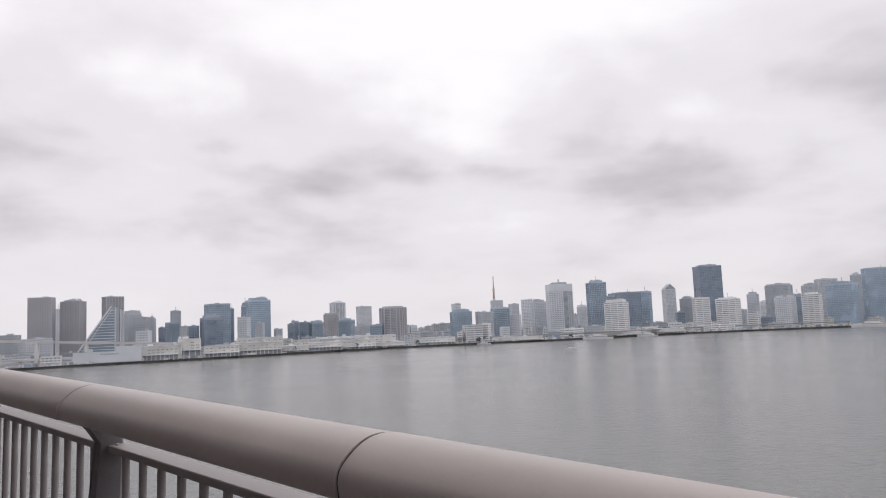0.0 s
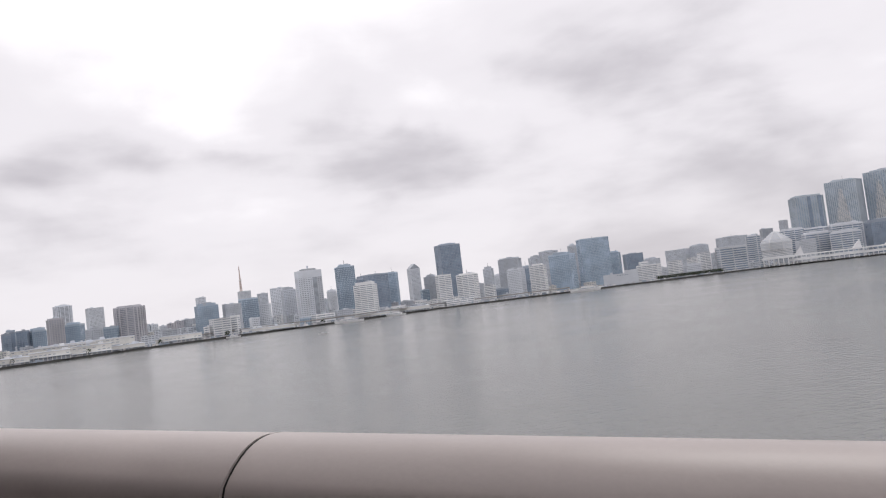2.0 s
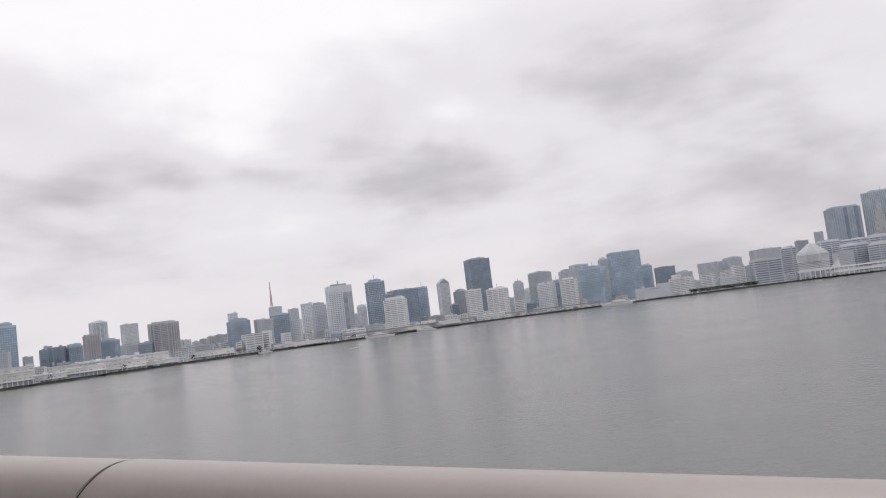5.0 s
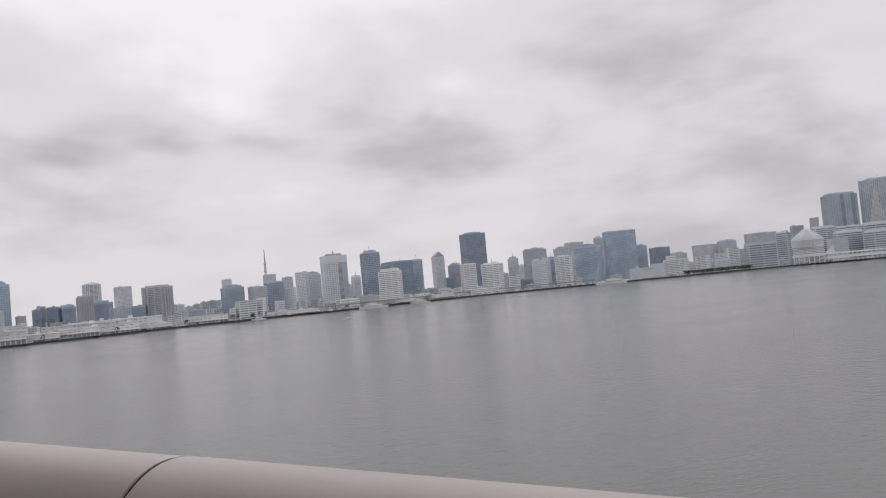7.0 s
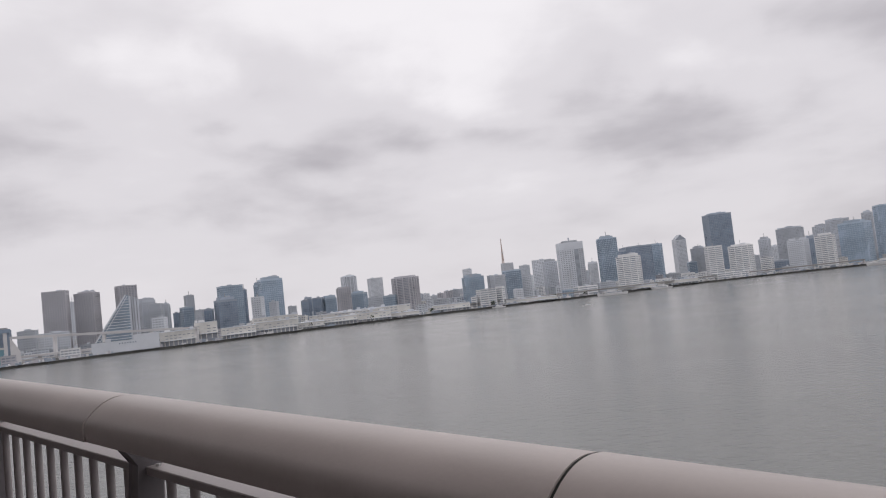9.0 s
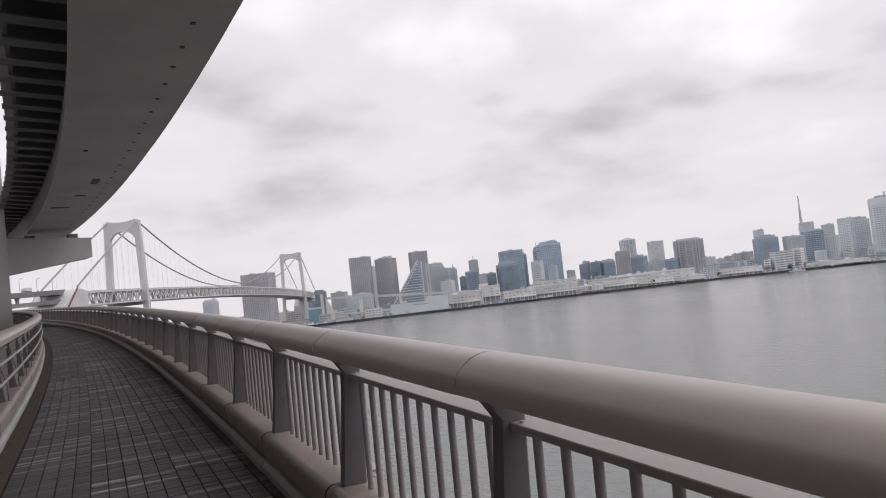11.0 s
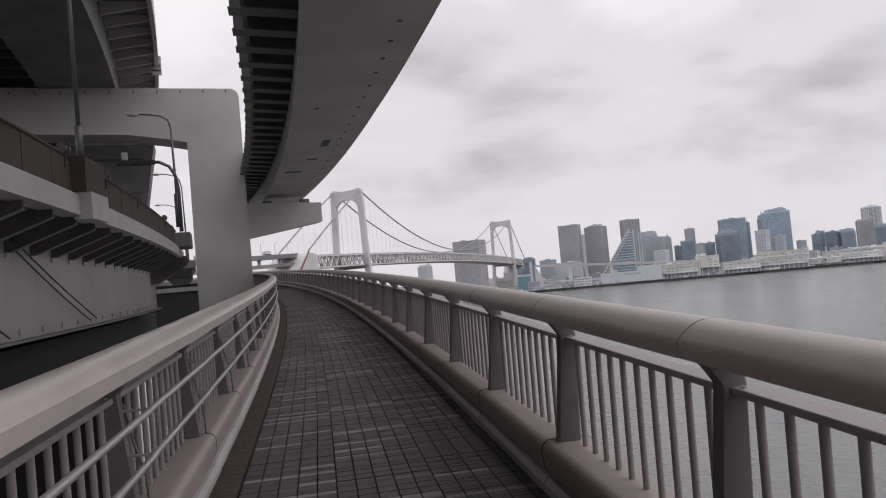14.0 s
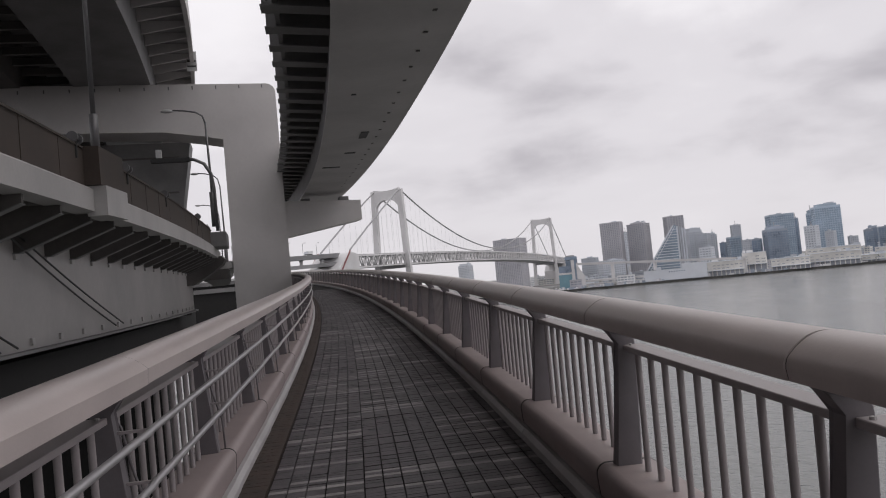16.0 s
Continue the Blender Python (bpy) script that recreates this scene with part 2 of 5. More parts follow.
# window tones are lifted towards the walls, haze painted in as well
PANES = {
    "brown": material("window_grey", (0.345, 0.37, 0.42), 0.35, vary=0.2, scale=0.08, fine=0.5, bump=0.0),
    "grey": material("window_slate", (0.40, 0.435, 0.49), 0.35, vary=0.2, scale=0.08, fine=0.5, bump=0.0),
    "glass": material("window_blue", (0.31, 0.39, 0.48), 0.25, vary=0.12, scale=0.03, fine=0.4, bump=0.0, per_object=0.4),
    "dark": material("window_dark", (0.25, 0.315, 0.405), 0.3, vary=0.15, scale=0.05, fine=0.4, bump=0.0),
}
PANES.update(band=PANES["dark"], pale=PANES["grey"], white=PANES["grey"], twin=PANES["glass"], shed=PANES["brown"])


def water_material():
    m = bpy.data.materials.new("bay_water")
    m.use_nodes = True
    nt = m.node_tree
    bsdf = nt.nodes["Principled BSDF"]
    bsdf.inputs["Base Color"].default_value = (0.122, 0.127, 0.121, 1)
    bsdf.inputs["Roughness"].default_value = 0.22
    bsdf.inputs["IOR"].default_value = 1.40
    coord = nt.nodes.new("ShaderNodeTexCoord")
    big = nt.nodes.new("ShaderNodeTexNoise")
    big.inputs["Scale"].default_value, big.inputs["Detail"].default_value = 0.009, 4
    ripple = nt.nodes.new("ShaderNodeTexNoise")
    ripple.inputs["Scale"].default_value, ripple.inputs["Detail"].default_value = 0.55, 5
    stretch = nt.nodes.new("ShaderNodeMapping")
    stretch.inputs["Scale"].default_value = (0.6, 1.0, 1.0)
    nt.links.new(coord.outputs["Object"], stretch.inputs["Vector"])
    for tex in (big, ripple):
        nt.links.new(stretch.outputs[0], tex.inputs["Vector"])
    r = nt.nodes.new("ShaderNodeMapRange")
    r.inputs["From Min"].default_value, r.inputs["From Max"].default_value = 0.35, 0.65
    r.inputs["To Min"].default_value, r.inputs["To Max"].default_value = 0.14, 0.20
    nt.links.new(big.outputs[0], r.inputs["Value"])
    nt.links.new(r.outputs[0], bsdf.inputs["Roughness"])
    b = nt.nodes.new("ShaderNodeBump")
    b.inputs["Strength"].default_value, b.inputs["Distance"].default_value = 0.3, 1.3
    nt.links.new(ripple.outputs[0], b.inputs["Height"])
    nt.links.new(b.outputs[0], bsdf.inputs["Normal"])
    return m


M_WATER = water_material()


# ---- building blocks ----
def thing(name, label, category, group="", kind=""):
    return tagged(new(name), label, category, group, kind)


def part(name, bm, mat, parent=None, label="", smooth=False):
    """Links a bmesh as one mesh object, under a thing or part where one is given."""
    data = bpy.data.meshes.new(name)
    bmesh.ops.recalc_face_normals(bm, faces=bm.faces)
    bm.to_mesh(data)
    bm.free()
    data.materials.append(mat)
    if smooth:
        data.shade_smooth()
    ob = new(name, data)
    if parent:
        ob.parent = parent
    return tagged(ob, label)


def box(bm, x0, x1, y0, y1, z0, z1, m=None):
    vs = [bm.verts.new((x, y, z)) for x in (x0, x1) for y in (y0, y1) for z in (z0, z1)]
    for f in ((0, 1, 3, 2), (4, 6, 7, 5), (0, 4, 5, 1), (2, 3, 7, 6), (0, 2, 6, 4), (1, 5, 7, 3)):
        bm.faces.new([vs[i] for i in f])
    if m:
        for v in vs:
            v.co = m @ v.co
    return vs


def beam(bm, a, b, w, h=None, up=(0, 0, 1)):
    """A square bar from a to b."""
    a, b = Vector(a), Vector(b)
    d = (b - a).normalized()
    side = d.cross(Vector(up))
    side = side.normalized() if side.length > 1e-4 else Vector((1, 0, 0))
    top = side.cross(d)
    h = h or w
    vs = [bm.verts.new(p + side * (sx * w / 2) + top * (sz * h / 2)) for p in (a, b) for sx, sz in ((-1, -1), (1, -1), (1, 1), (-1, 1))]
    for f in ((0, 1, 2, 3), (7, 6, 5, 4), (0, 4, 5, 1), (1, 5, 6, 2), (2, 6, 7, 3), (3, 7, 4, 0)):
        bm.faces.new([vs[i] for i in f])


def tube(bm, points, r, n=8, caps=True, taper=1.0):
    """A round tube along points."""
    points = [Vector(p) for p in points]
    rings = []
    for i, p in enumerate(points):
        d = (points[min(i + 1, len(points) - 1)] - points[max(i - 1, 0)]).normalized()
        u = d.orthogonal().normalized() if abs(d.z) > 0.95 else d.cross(Vector((0, 0, 1))).normalized()
        w = d.cross(u)
        rr = r * (1 + (taper - 1) * i / max(1, len(points) - 1))
        rings.append([bm.verts.new(p + u * (rr * math.cos(2 * math.pi * k / n)) + w * (rr * math.sin(2 * math.pi * k / n))) for k in range(n)])
    for r0, r1 in zip(rings, rings[1:]):
        for k in range(n):
            bm.faces.new((r0[k], r0[(k + 1) % n], r1[(k + 1) % n], r1[k]))
    if caps:
        bm.faces.new(rings[0][::-1])
        bm.faces.new(rings[-1])


def prism(bm, outline, y0, y1, m=None):
    """An outline of (x, z) drawn out from y0 to y1."""
    a = [bm.verts.new((x, y0, z)) for x, z in outline]
    b = [bm.verts.new((x, y1, z)) for x, z in outline]
    n = len(outline)
    bm.faces.new(a)
    bm.faces.new(b[::-1])
    for i in range(n):
        bm.faces.new((a[i], b[i], b[(i + 1) % n], a[(i + 1) % n]))
    if m:
        for v in a + b:
            v.co = m @ v.co


# ---- plan: everything near follows the arc of the promenade ----
PSI, TURN, GRADE = 0.76843, 0.002917, 0.03389   # heading at the start, turn per metre, climb
BAY = 1.75                                      # spacing of the railing posts
RAIL_H = 1.08
WIDE = 2.2                                      # from one railing's centre line to the other's
WATER = -31.7


def at(s, d, z):
    """World place: s along the right-hand railing, d to the left of it, z above the deck."""
    th = PSI + TURN * s
    x, y = (math.cos(th) - math.cos(PSI)) / TURN, (math.sin(th) - math.sin(PSI)) / TURN
    return Vector((x - math.cos(th) * d, y - math.sin(th) * d, z + GRADE * s))


def frame_at(s, d, z=0.0, tilt=True):
    """Pose on the arc: x ahead, y to the left, z up."""
    th = PSI + TURN * s
    return Matrix.Translation(at(s, d, z)) @ Euler((0, -math.atan(GRADE) if tilt else 0, th + math.pi / 2)).to_matrix().to_4x4()


def sweep(bm, outline, s0, s1, step=1.75, closed=True, drop=None, veer=None):
    """An outline of (d, z) carried along the arc. drop(s): extra height; veer(s): extra distance to the left."""
    n = max(1, round((s1 - s0) / step))
    rings = []
    for i in range(n + 1):
        s = s0 + (s1 - s0) * i / n
        e = drop(s) if drop else 0.0
        g = veer(s) if veer else 0.0
        rings.append([bm.verts.new(at(s, d + g, z + e)) for d, z in outline])
    k = len(outline)
    for r0, r1 in zip(rings, rings[1:]):
        for j in range(k if closed else k - 1):
            bm.faces.new((r0[j], r0[(j + 1) % k], r1[(j + 1) % k], r1[j]))
    if closed:
        bm.faces.new(rings[0][::-1])
        bm.faces.new(rings[-1])


# ---- water and land ----
bm = bmesh.new()
ring = [bm.verts.new((4800 * math.cos(a * math.pi / 48), 4800 * math.sin(a * math.pi / 48), WATER)) for a in range(96)]
bm.faces.new(ring)
water = tagged(part("water", bm, M_WATER), "calm grey-green bay water with faint ripples", "water", kind="structure")

SHORE = ((110, 900), (70, 1090), (31, 1110), (18, 1140), (2, 1270), (-9, 1330), (-19, 1500), (-27, 1560), (-33, 1640), (-41, 1770), (-50, 1840), (-80, 1950))


def shore(b):
    for (b1, d1), (b2, d2) in zip(SHORE, SHORE[1:]):
        if b1 >= b >= b2:
            return d1 + (d2 - d1) * (b1 - b) / (b1 - b2)
    return 1900


bm = bmesh.new()
inner, outer, foot = [], [], []
for i in range(191):
    b = 110 - i
    r = shore(b) + 6 * math.sin(b * 1.7) + 4 * math.sin(b * 4.1)
    u = Vector((-math.sin(radians(b)), math.cos(radians(b)), 0))
    inner.append(bm.verts.new(u * r + Vector((0, 0, WATER + 2.6))))
    foot.append(bm.verts.new(u * r + Vector((0, 0, WATER - 1))))
    outer.append(bm.verts.new(u * 4700 + Vector((0, 0, WATER + 2.6))))
for i in range(190):
    bm.faces.new((inner[i], inner[i + 1], outer[i + 1], outer[i]))
tagged(part("ground", bm, M_LAND), "flat reclaimed land behind the far quay", "ground", kind="structure")
bm = bmesh.new()
for i in range(190):
    b = 110 - i
    pts = []
    for bb in (b, b - 1):
        r = shore(bb) + 6 * math.sin(bb * 1.7) + 4 * math.sin(bb * 4.1) - 0.5
        u = Vector((-math.sin(radians(bb)), math.cos(radians(bb)), 0))
        pts.append(u * r)
    vs = [bm.verts.new(p + Vector((0, 0, z))) for p, z in ((pts[0], WATER - 1), (pts[1], WATER - 1), (pts[1], WATER + 3.1), (pts[0], WATER + 3.1))]
    bm.faces.new(vs)
bmesh.ops.remove_doubles(bm, verts=bm.verts, dist=0.01)
tagged(part("quay_wall", bm, M_QUAY), "dark wet concrete quay wall along the far shore", "quay wall", kind="structure")


# ---- promenade deck ----
S0, S1 = -14.0, 98.0
bm = bmesh.new()
sweep(bm, [(-0.25, -0.03), (2.45, -0.03), (2.45, -0.35), (-0.25, -0.35)], S0, S1)
floor = tagged(part("floor", bm, M_BED), "promenade deck bed of dark asphalt under the paving", "floor", kind="structure")
bm = bmesh.new()
sweep(bm, [(1.89, -0.028), (2.09, -0.028), (2.09, 0.006), (1.89, 0.006)], S0, S1)
tagged(part("gutter", bm, M_GUTTER), "rust-stained brown gutter strip along the inner railing", "gutter", kind="structure")


gutter = bpy.data.objects["gutter"]
bm = bmesh.new()
box(bm, 0.006, 0.594, -0.098, 0.098, 0.004, 0.012)
for k in range(5):
    box(bm, 0.07 + k * 0.1, 0.085 + k * 0.1, -0.07, -0.01, 0.008, 0.0135)
    box(bm, 0.07 + k * 0.1, 0.085 + k * 0.1, 0.02, 0.07, 0.008, 0.0135)
plate_mesh = bpy.data.meshes.new("gutter_plate")
bmesh.ops.recalc_face_normals(bm, faces=bm.faces)
bm.to_mesh(plate_mesh)
bm.free()
plate_mesh.materials.append(M_GUTTER)
for k in range(70):
    ob = new("gutter_plate", plate_mesh)
    ob.parent = gutter
    ob.matrix_basis = frame_at(8 + k * 0.6, 1.99)

# ---- railings ----
def rail_outline(mirror=1):
    """Domed handrail that ends in a crease over a flat, upright inner face, as (y, z)."""
    wide, crease = 0.13, 1.022
    if mirror < 0:   # the inner rail keeps a hard crease over a deeper face
        wide, crease = 0.125, 1.03
    top = [(wide, crease)] if mirror < 0 else [(wide, crease - 0.022), (wide - 0.001, crease - 0.008), (wide - 0.006, crease + 0.006)]
    top += [(wide * k / 8, crease + (1.09 - crease) * (1 - (k / 8) ** 2.3)) for k in range(7, -1, -1)]
    back = [(-0.105 * math.sin(a), 1.015 + 0.075 * math.cos(a)) for a in [k * math.pi / 12 for k in range(1, 7)]]
    outline = top + back + [(-0.085, 0.968), (-0.06, 0.958), (0.06, 0.958), (wide - 0.005, 0.968)]
    return [(y * mirror, z) for y, z in outline]


def extrude_x(bm, outline, x0, x1):
    a = [bm.verts.new((x0, y, z)) for y, z in outline]
    b = [bm.verts.new((x1, y, z)) for y, z in outline]
    n = len(outline)
    bm.faces.new(a)
    bm.faces.new(b[::-1])
    for i in range(n):
        bm.faces.new((a[i], b[i], b[(i + 1) % n], a[(i + 1) % n]))


def railing_section(side, label):
    """One bay: handrail, post, sub-rail, ten balusters, rounded plinth with a steel flange. x ahead; y=0 under the rail; side 1 faces left, -1 right."""
    q = side
    sec = thing("railing_section", label, "railing", "railing bays")
    bm = bmesh.new()
    extrude_x(bm, rail_outline(q), 0.003, BAY - 0.003)
    rail = part("handrail", bm, M_RAIL, sec, "broad rounded taupe handrail", True)
    rail.data.set_sharp_from_angle(angle=radians(46 if side > 0 else 25))
    bm = bmesh.new()
    extrude_x(bm, [(y * 0.985, 1.0 + (z - 1.0) * 0.985) for y, z in rail_outline(q)], BAY - 0.005, BAY + 0.005)
    part("joint", bm, M_SEAM, sec, "thin black joint")
    # post: a tapering blade that flares into the handrail
    bm = bmesh.new()
    px = 0.05
    prism(bm, [(-0.105 * q, 0.22), (0.03 * q, 0.22), (-0.045 * q, 0.86), (0.045 * q, 0.957), (-0.10 * q, 0.957), (-0.125 * q, 0.86)], -0.036, 0.036,
          Matrix.Translation((px, 0, 0)) @ Matrix.Rotation(math.pi / 2, 4, "Z"))
    bmesh.ops.bevel(bm, geom=bm.edges[:], offset=0.008, segments=1, affect="EDGES")
    part("post", bm, M_POST, sec)
    bm = bmesh.new()
    box(bm, -0.085, 0.085, -0.06, 0.06, 0.935, 0.9575, Matrix.Translation((px, -0.05 * q, 0)))
    part("saddle_plate", bm, M_POST, sec)
    bm = bmesh.new()
    yb = -0.10 * q
    box(bm, px + 0.037, BAY + px - 0.037, yb - 0.045, yb + 0.045, 0.822, 0.850)
    bmesh.ops.bevel(bm, geom=bm.edges[:], offset=0.003, segments=1, affect="EDGES")
    part("sub_rail", bm, M_BAR, sec, "flat bar over the balusters")
    for x in (px + 0.075, BAY + px - 0.075):
        bm = bmesh.new()
        tube(bm, [(x, yb + 0.02 * q, 0.849), (x, yb + 0.02 * q, 0.858)], 0.009, 6)
        part("bolt", bm, M_FLANGE, sec)
    bm = bmesh.new()
    tube(bm, [(0, 0, 0.24), (0, 0, 0.824)], 0.0155, 8, False)
    bar = part("baluster", bm, M_BAR, sec, "", True)
    bar.location = (px + 0.159, yb + 0.02 * q, 0)
    for i in range(1, 10):
        b = bar.copy()
        scene.collection.objects.link(b)
        b.location = (px + 0.159 * (i + 1), yb + 0.02 * q, 0)
    # plinth
    curve = [(0.055 + 0.055 * math.sin(a), 0.205 + 0.055 * math.cos(a)) for a in [k * math.pi / 2 / 5 for k in range(6)]]
    outline = [(-0.20, 0.02), (-0.20, 0.235), (-0.17, 0.255)] + curve + [(0.10, 0.10), (0.085, 0.085), (0.085, 0.02)]
    bm = bmesh.new()
    extrude_x(bm, [(y * q, z) for y, z in outline], px + 0.062, BAY + px + 0.05)
    pl = part("plinth", bm, M_PLINTH, sec, "rounded brown-grey plinth", True)
    pl.data.set_sharp_from_angle(angle=radians(38))
    bm = bmesh.new()
    extrude_x(bm, [(y * q * 1.004, z * 1.006) for y, z in outline], BAY + px + 0.048, BAY + px + 0.064)
    part("plinth_joint", bm, M_SEAM, sec, "dark rubber joint")
    bm = bmesh.new()
    extrude_x(bm, [(y * q, z) for y, z in [(0.084, -0.02), (0.142, -0.02), (0.140, 0.048), (0.118, 0.084), (0.084, 0.084)]], 0.0, BAY)
    part("flange", bm, M_FLANGE, sec, "pale steel kerb flange")
    if side < 0:
        for z in (0.778, 0.568):
            bm = bmesh.new()
            tube(bm, [(0, -0.11, z), (BAY, -0.11, z)], 0.0165, 10, False)
            part("grab_tube", bm, M_TUBE, sec, "dull grey steel tube", True)
            bm = bmesh.new()
            box(bm, px - 0.005, px + 0.005, -0.108, 0.03, z - 0.008, z + 0.004)
            part("tube_bracket", bm, M_BAR, sec, "thin steel stay")
        bm = bmesh.new()
        tube(bm, [(px + 0.05, 0.06, 0.835), (px + 0.052, 0.03, 0.79), (px + 0.055, 0.0, 0.62), (px + 0.055, -0.045, 0.45), (px + 0.055, -0.05, 0.255)], 0.006, 6)
        part("conduit", bm, M_POST, sec, "thin grey conduit", True)
    return sec


first = railing_section(1, "taupe steel railing bay with rounded handrail on the seaward edge")
first.matrix_basis = frame_at(S0, 0)
bays = int((S1 - S0) / BAY)
for i in range(1, bays):
    copy_thing(first, frame_at(S0 + i * BAY, 0))
left = railing_section(-1, "taupe steel railing bay with two steel tubes on the inner edge")
left.matrix_basis = frame_at(S0 + 1.105, WIDE)
k_in = 1 - TURN * WIDE
for i in range(1, bays):
    copy_thing(left, frame_at(S0 + 1.105 + i * BAY / k_in * 0.9999, WIDE))


# ---- pier, overhead ramp ----
SP = 66.0   # the portal pier stands here


def slab(bm, outline, s0, s1, n=1):
    """An outline of (d, z) across the arc, from s0 to s1."""
    sweep(bm, outline, s0, s1, (s1 - s0) / n)


def rounded(d0, d1, z0, z1, r, n=5):
    """Rectangle with its two upper corners rounded."""
    pts = [(d0, z0)]
    pts += [(d0 + r - r * math.cos(a), z1 - r + r * math.sin(a)) for a in [k * math.pi / 2 / n for k in range(n + 1)]]
    pts += [(d1 - r + r * math.sin(a), z1 - r + r * math.cos(a)) for a in [k * math.pi / 2 / n for k in range(n + 1)]]
    return pts + [(d1, z0)]


pier = thing("portal_pier", "pale grey steel portal pier carrying the upper road and ramp", "bridge pier")
bm = bmesh.new()
hp = [(2.4 + 0.6 - 0.6 * math.cos(a), 13.68 - 0.6 + 0.6 * math.sin(a)) for a in [k * math.pi / 12 for k in range(7)]]
slab(bm, hp + [(24.0, 14.0), (24.0, 10.9), (15.8, 10.9), (9.5, 10.7), (7.2, 10.35), (5.95, 10.1), (6.1, -34), (2.4, -34)], SP, SP + 3.4)
part("frame", bm, M_PIER, pier)
bm = bmesh.new()
slab(bm, [(2.42, 3.45), (2.42, 5.83), (-2.62, 5.62), (-2.62, 4.3)], SP + 0.3, SP + 2.9)
part("cantilever_arm", bm, M_PIER, pier)
for d in (-1.9, 0.7):
    bm = bmesh.new()
    slab(bm, [(d, 5.7), (d + 0.6, 5.72), (d + 0.6, 5.98), (d, 5.98)], SP + 0.9, SP + 1.9)
    part("bearing", bm, M_STEEL_D, pier)
for i in range(12):
    d = 3.2 + i * 1.45
    bm = bmesh.new()
    slab(bm, [(d, 13.4), (d + 0.08, 13.4), (d + 0.08, 13.62), (d, 13.62)], SP - 0.03, SP)
    part("lug", bm, M_STEEL_D, pier)


def dip(s):
    return -0.0095 * max(0.0, s - 40.0) - 0.00012 * max(0, s - 40) ** 2


def swing(s):
    return 0.03 * max(0.0, 20.0 - s) ** 2


ramp_road = thing("overhead_ramp", "grey steel box girder of the curving overhead ramp", "road bridge")
# bracket shade is painted into the webs; bottom plate and outer web stay light
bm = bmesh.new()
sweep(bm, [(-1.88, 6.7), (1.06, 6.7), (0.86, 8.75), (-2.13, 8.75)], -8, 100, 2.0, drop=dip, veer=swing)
part("box_girder", bm, M_STEEL_D, ramp_road, "girder webs in paint darkened for bracket shade")
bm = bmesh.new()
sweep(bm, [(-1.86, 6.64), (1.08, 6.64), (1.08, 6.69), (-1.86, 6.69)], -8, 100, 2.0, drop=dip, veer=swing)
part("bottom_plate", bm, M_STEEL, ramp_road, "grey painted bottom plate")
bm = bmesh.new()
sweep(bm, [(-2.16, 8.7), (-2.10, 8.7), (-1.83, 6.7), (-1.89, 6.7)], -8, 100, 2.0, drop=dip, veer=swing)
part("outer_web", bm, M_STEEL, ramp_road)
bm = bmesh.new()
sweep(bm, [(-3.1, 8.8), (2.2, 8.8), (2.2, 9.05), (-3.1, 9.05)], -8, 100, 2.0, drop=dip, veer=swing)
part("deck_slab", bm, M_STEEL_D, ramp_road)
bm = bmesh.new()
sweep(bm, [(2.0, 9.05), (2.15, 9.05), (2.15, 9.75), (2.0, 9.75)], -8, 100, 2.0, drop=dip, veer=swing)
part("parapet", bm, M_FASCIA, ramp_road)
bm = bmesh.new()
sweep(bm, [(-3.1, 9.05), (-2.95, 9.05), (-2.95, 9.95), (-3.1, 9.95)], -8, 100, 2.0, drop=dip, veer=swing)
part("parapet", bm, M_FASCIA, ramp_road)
# brackets in the dark copy too, underside shade painted in
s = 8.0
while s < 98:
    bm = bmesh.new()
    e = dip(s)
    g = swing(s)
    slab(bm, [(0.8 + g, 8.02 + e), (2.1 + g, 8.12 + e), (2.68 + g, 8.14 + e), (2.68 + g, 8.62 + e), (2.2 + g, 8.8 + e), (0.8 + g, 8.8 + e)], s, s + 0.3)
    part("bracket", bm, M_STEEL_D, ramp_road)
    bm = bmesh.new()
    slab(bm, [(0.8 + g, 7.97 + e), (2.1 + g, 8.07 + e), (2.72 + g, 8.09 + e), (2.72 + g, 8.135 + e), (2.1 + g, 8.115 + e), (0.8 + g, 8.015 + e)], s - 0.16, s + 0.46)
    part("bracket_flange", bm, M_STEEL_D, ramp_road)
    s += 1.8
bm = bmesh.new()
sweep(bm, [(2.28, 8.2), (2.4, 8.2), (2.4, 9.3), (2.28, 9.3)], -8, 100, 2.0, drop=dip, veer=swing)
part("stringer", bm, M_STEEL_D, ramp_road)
# drain plate, weld marks and bolts under the girder
for sm, dm, ln, wd in ((45.6, -0.75, 1.5, 0.32), (50.6, -0.6, 0.3, 0.5), (55.0, -0.2, 0.35, 0.9), (39.0, 0.2, 0.15, 0.15)):
    bm = bmesh.new()
    slab(bm, [(dm, 6.62 + dip(sm)), (dm + wd, 6.62 + dip(sm)), (dm + wd, 6.72 + dip(sm)), (dm, 6.72 + dip(sm))], sm, sm + ln)
    part("drain_plate", bm, M_CABLE, ramp_road, "black drain plate")
s = 22.0
while s < 64:
    bm = bmesh.new()
    slab(bm, [(-1.20, 6.622 + dip(s)), (-1.10, 6.622 + dip(s)), (-1.10, 6.72 + dip(s)), (-1.20, 6.72 + dip(s))], s, s + 0.12)
    part("bolt_cap", bm, M_UNDER, ramp_road)
    s += 1.55


# ---- road on the inner side, below eye level ----
def low(s):
    return -0.0235 * (s - 32.0)


road = thing("inner_road", "pale plate girder road with brown noise wall beside the promenade", "road bridge")
bm = bmesh.new()
sweep(bm, [(6.7, 3.12), (6.7, 3.62), (6.78, 3.68), (7.2, 3.68), (7.2, 3.12)], -60, 66, 2.0, drop=low)
part("fascia", bm, M_FASCIA, road, "pale concrete edge beam")
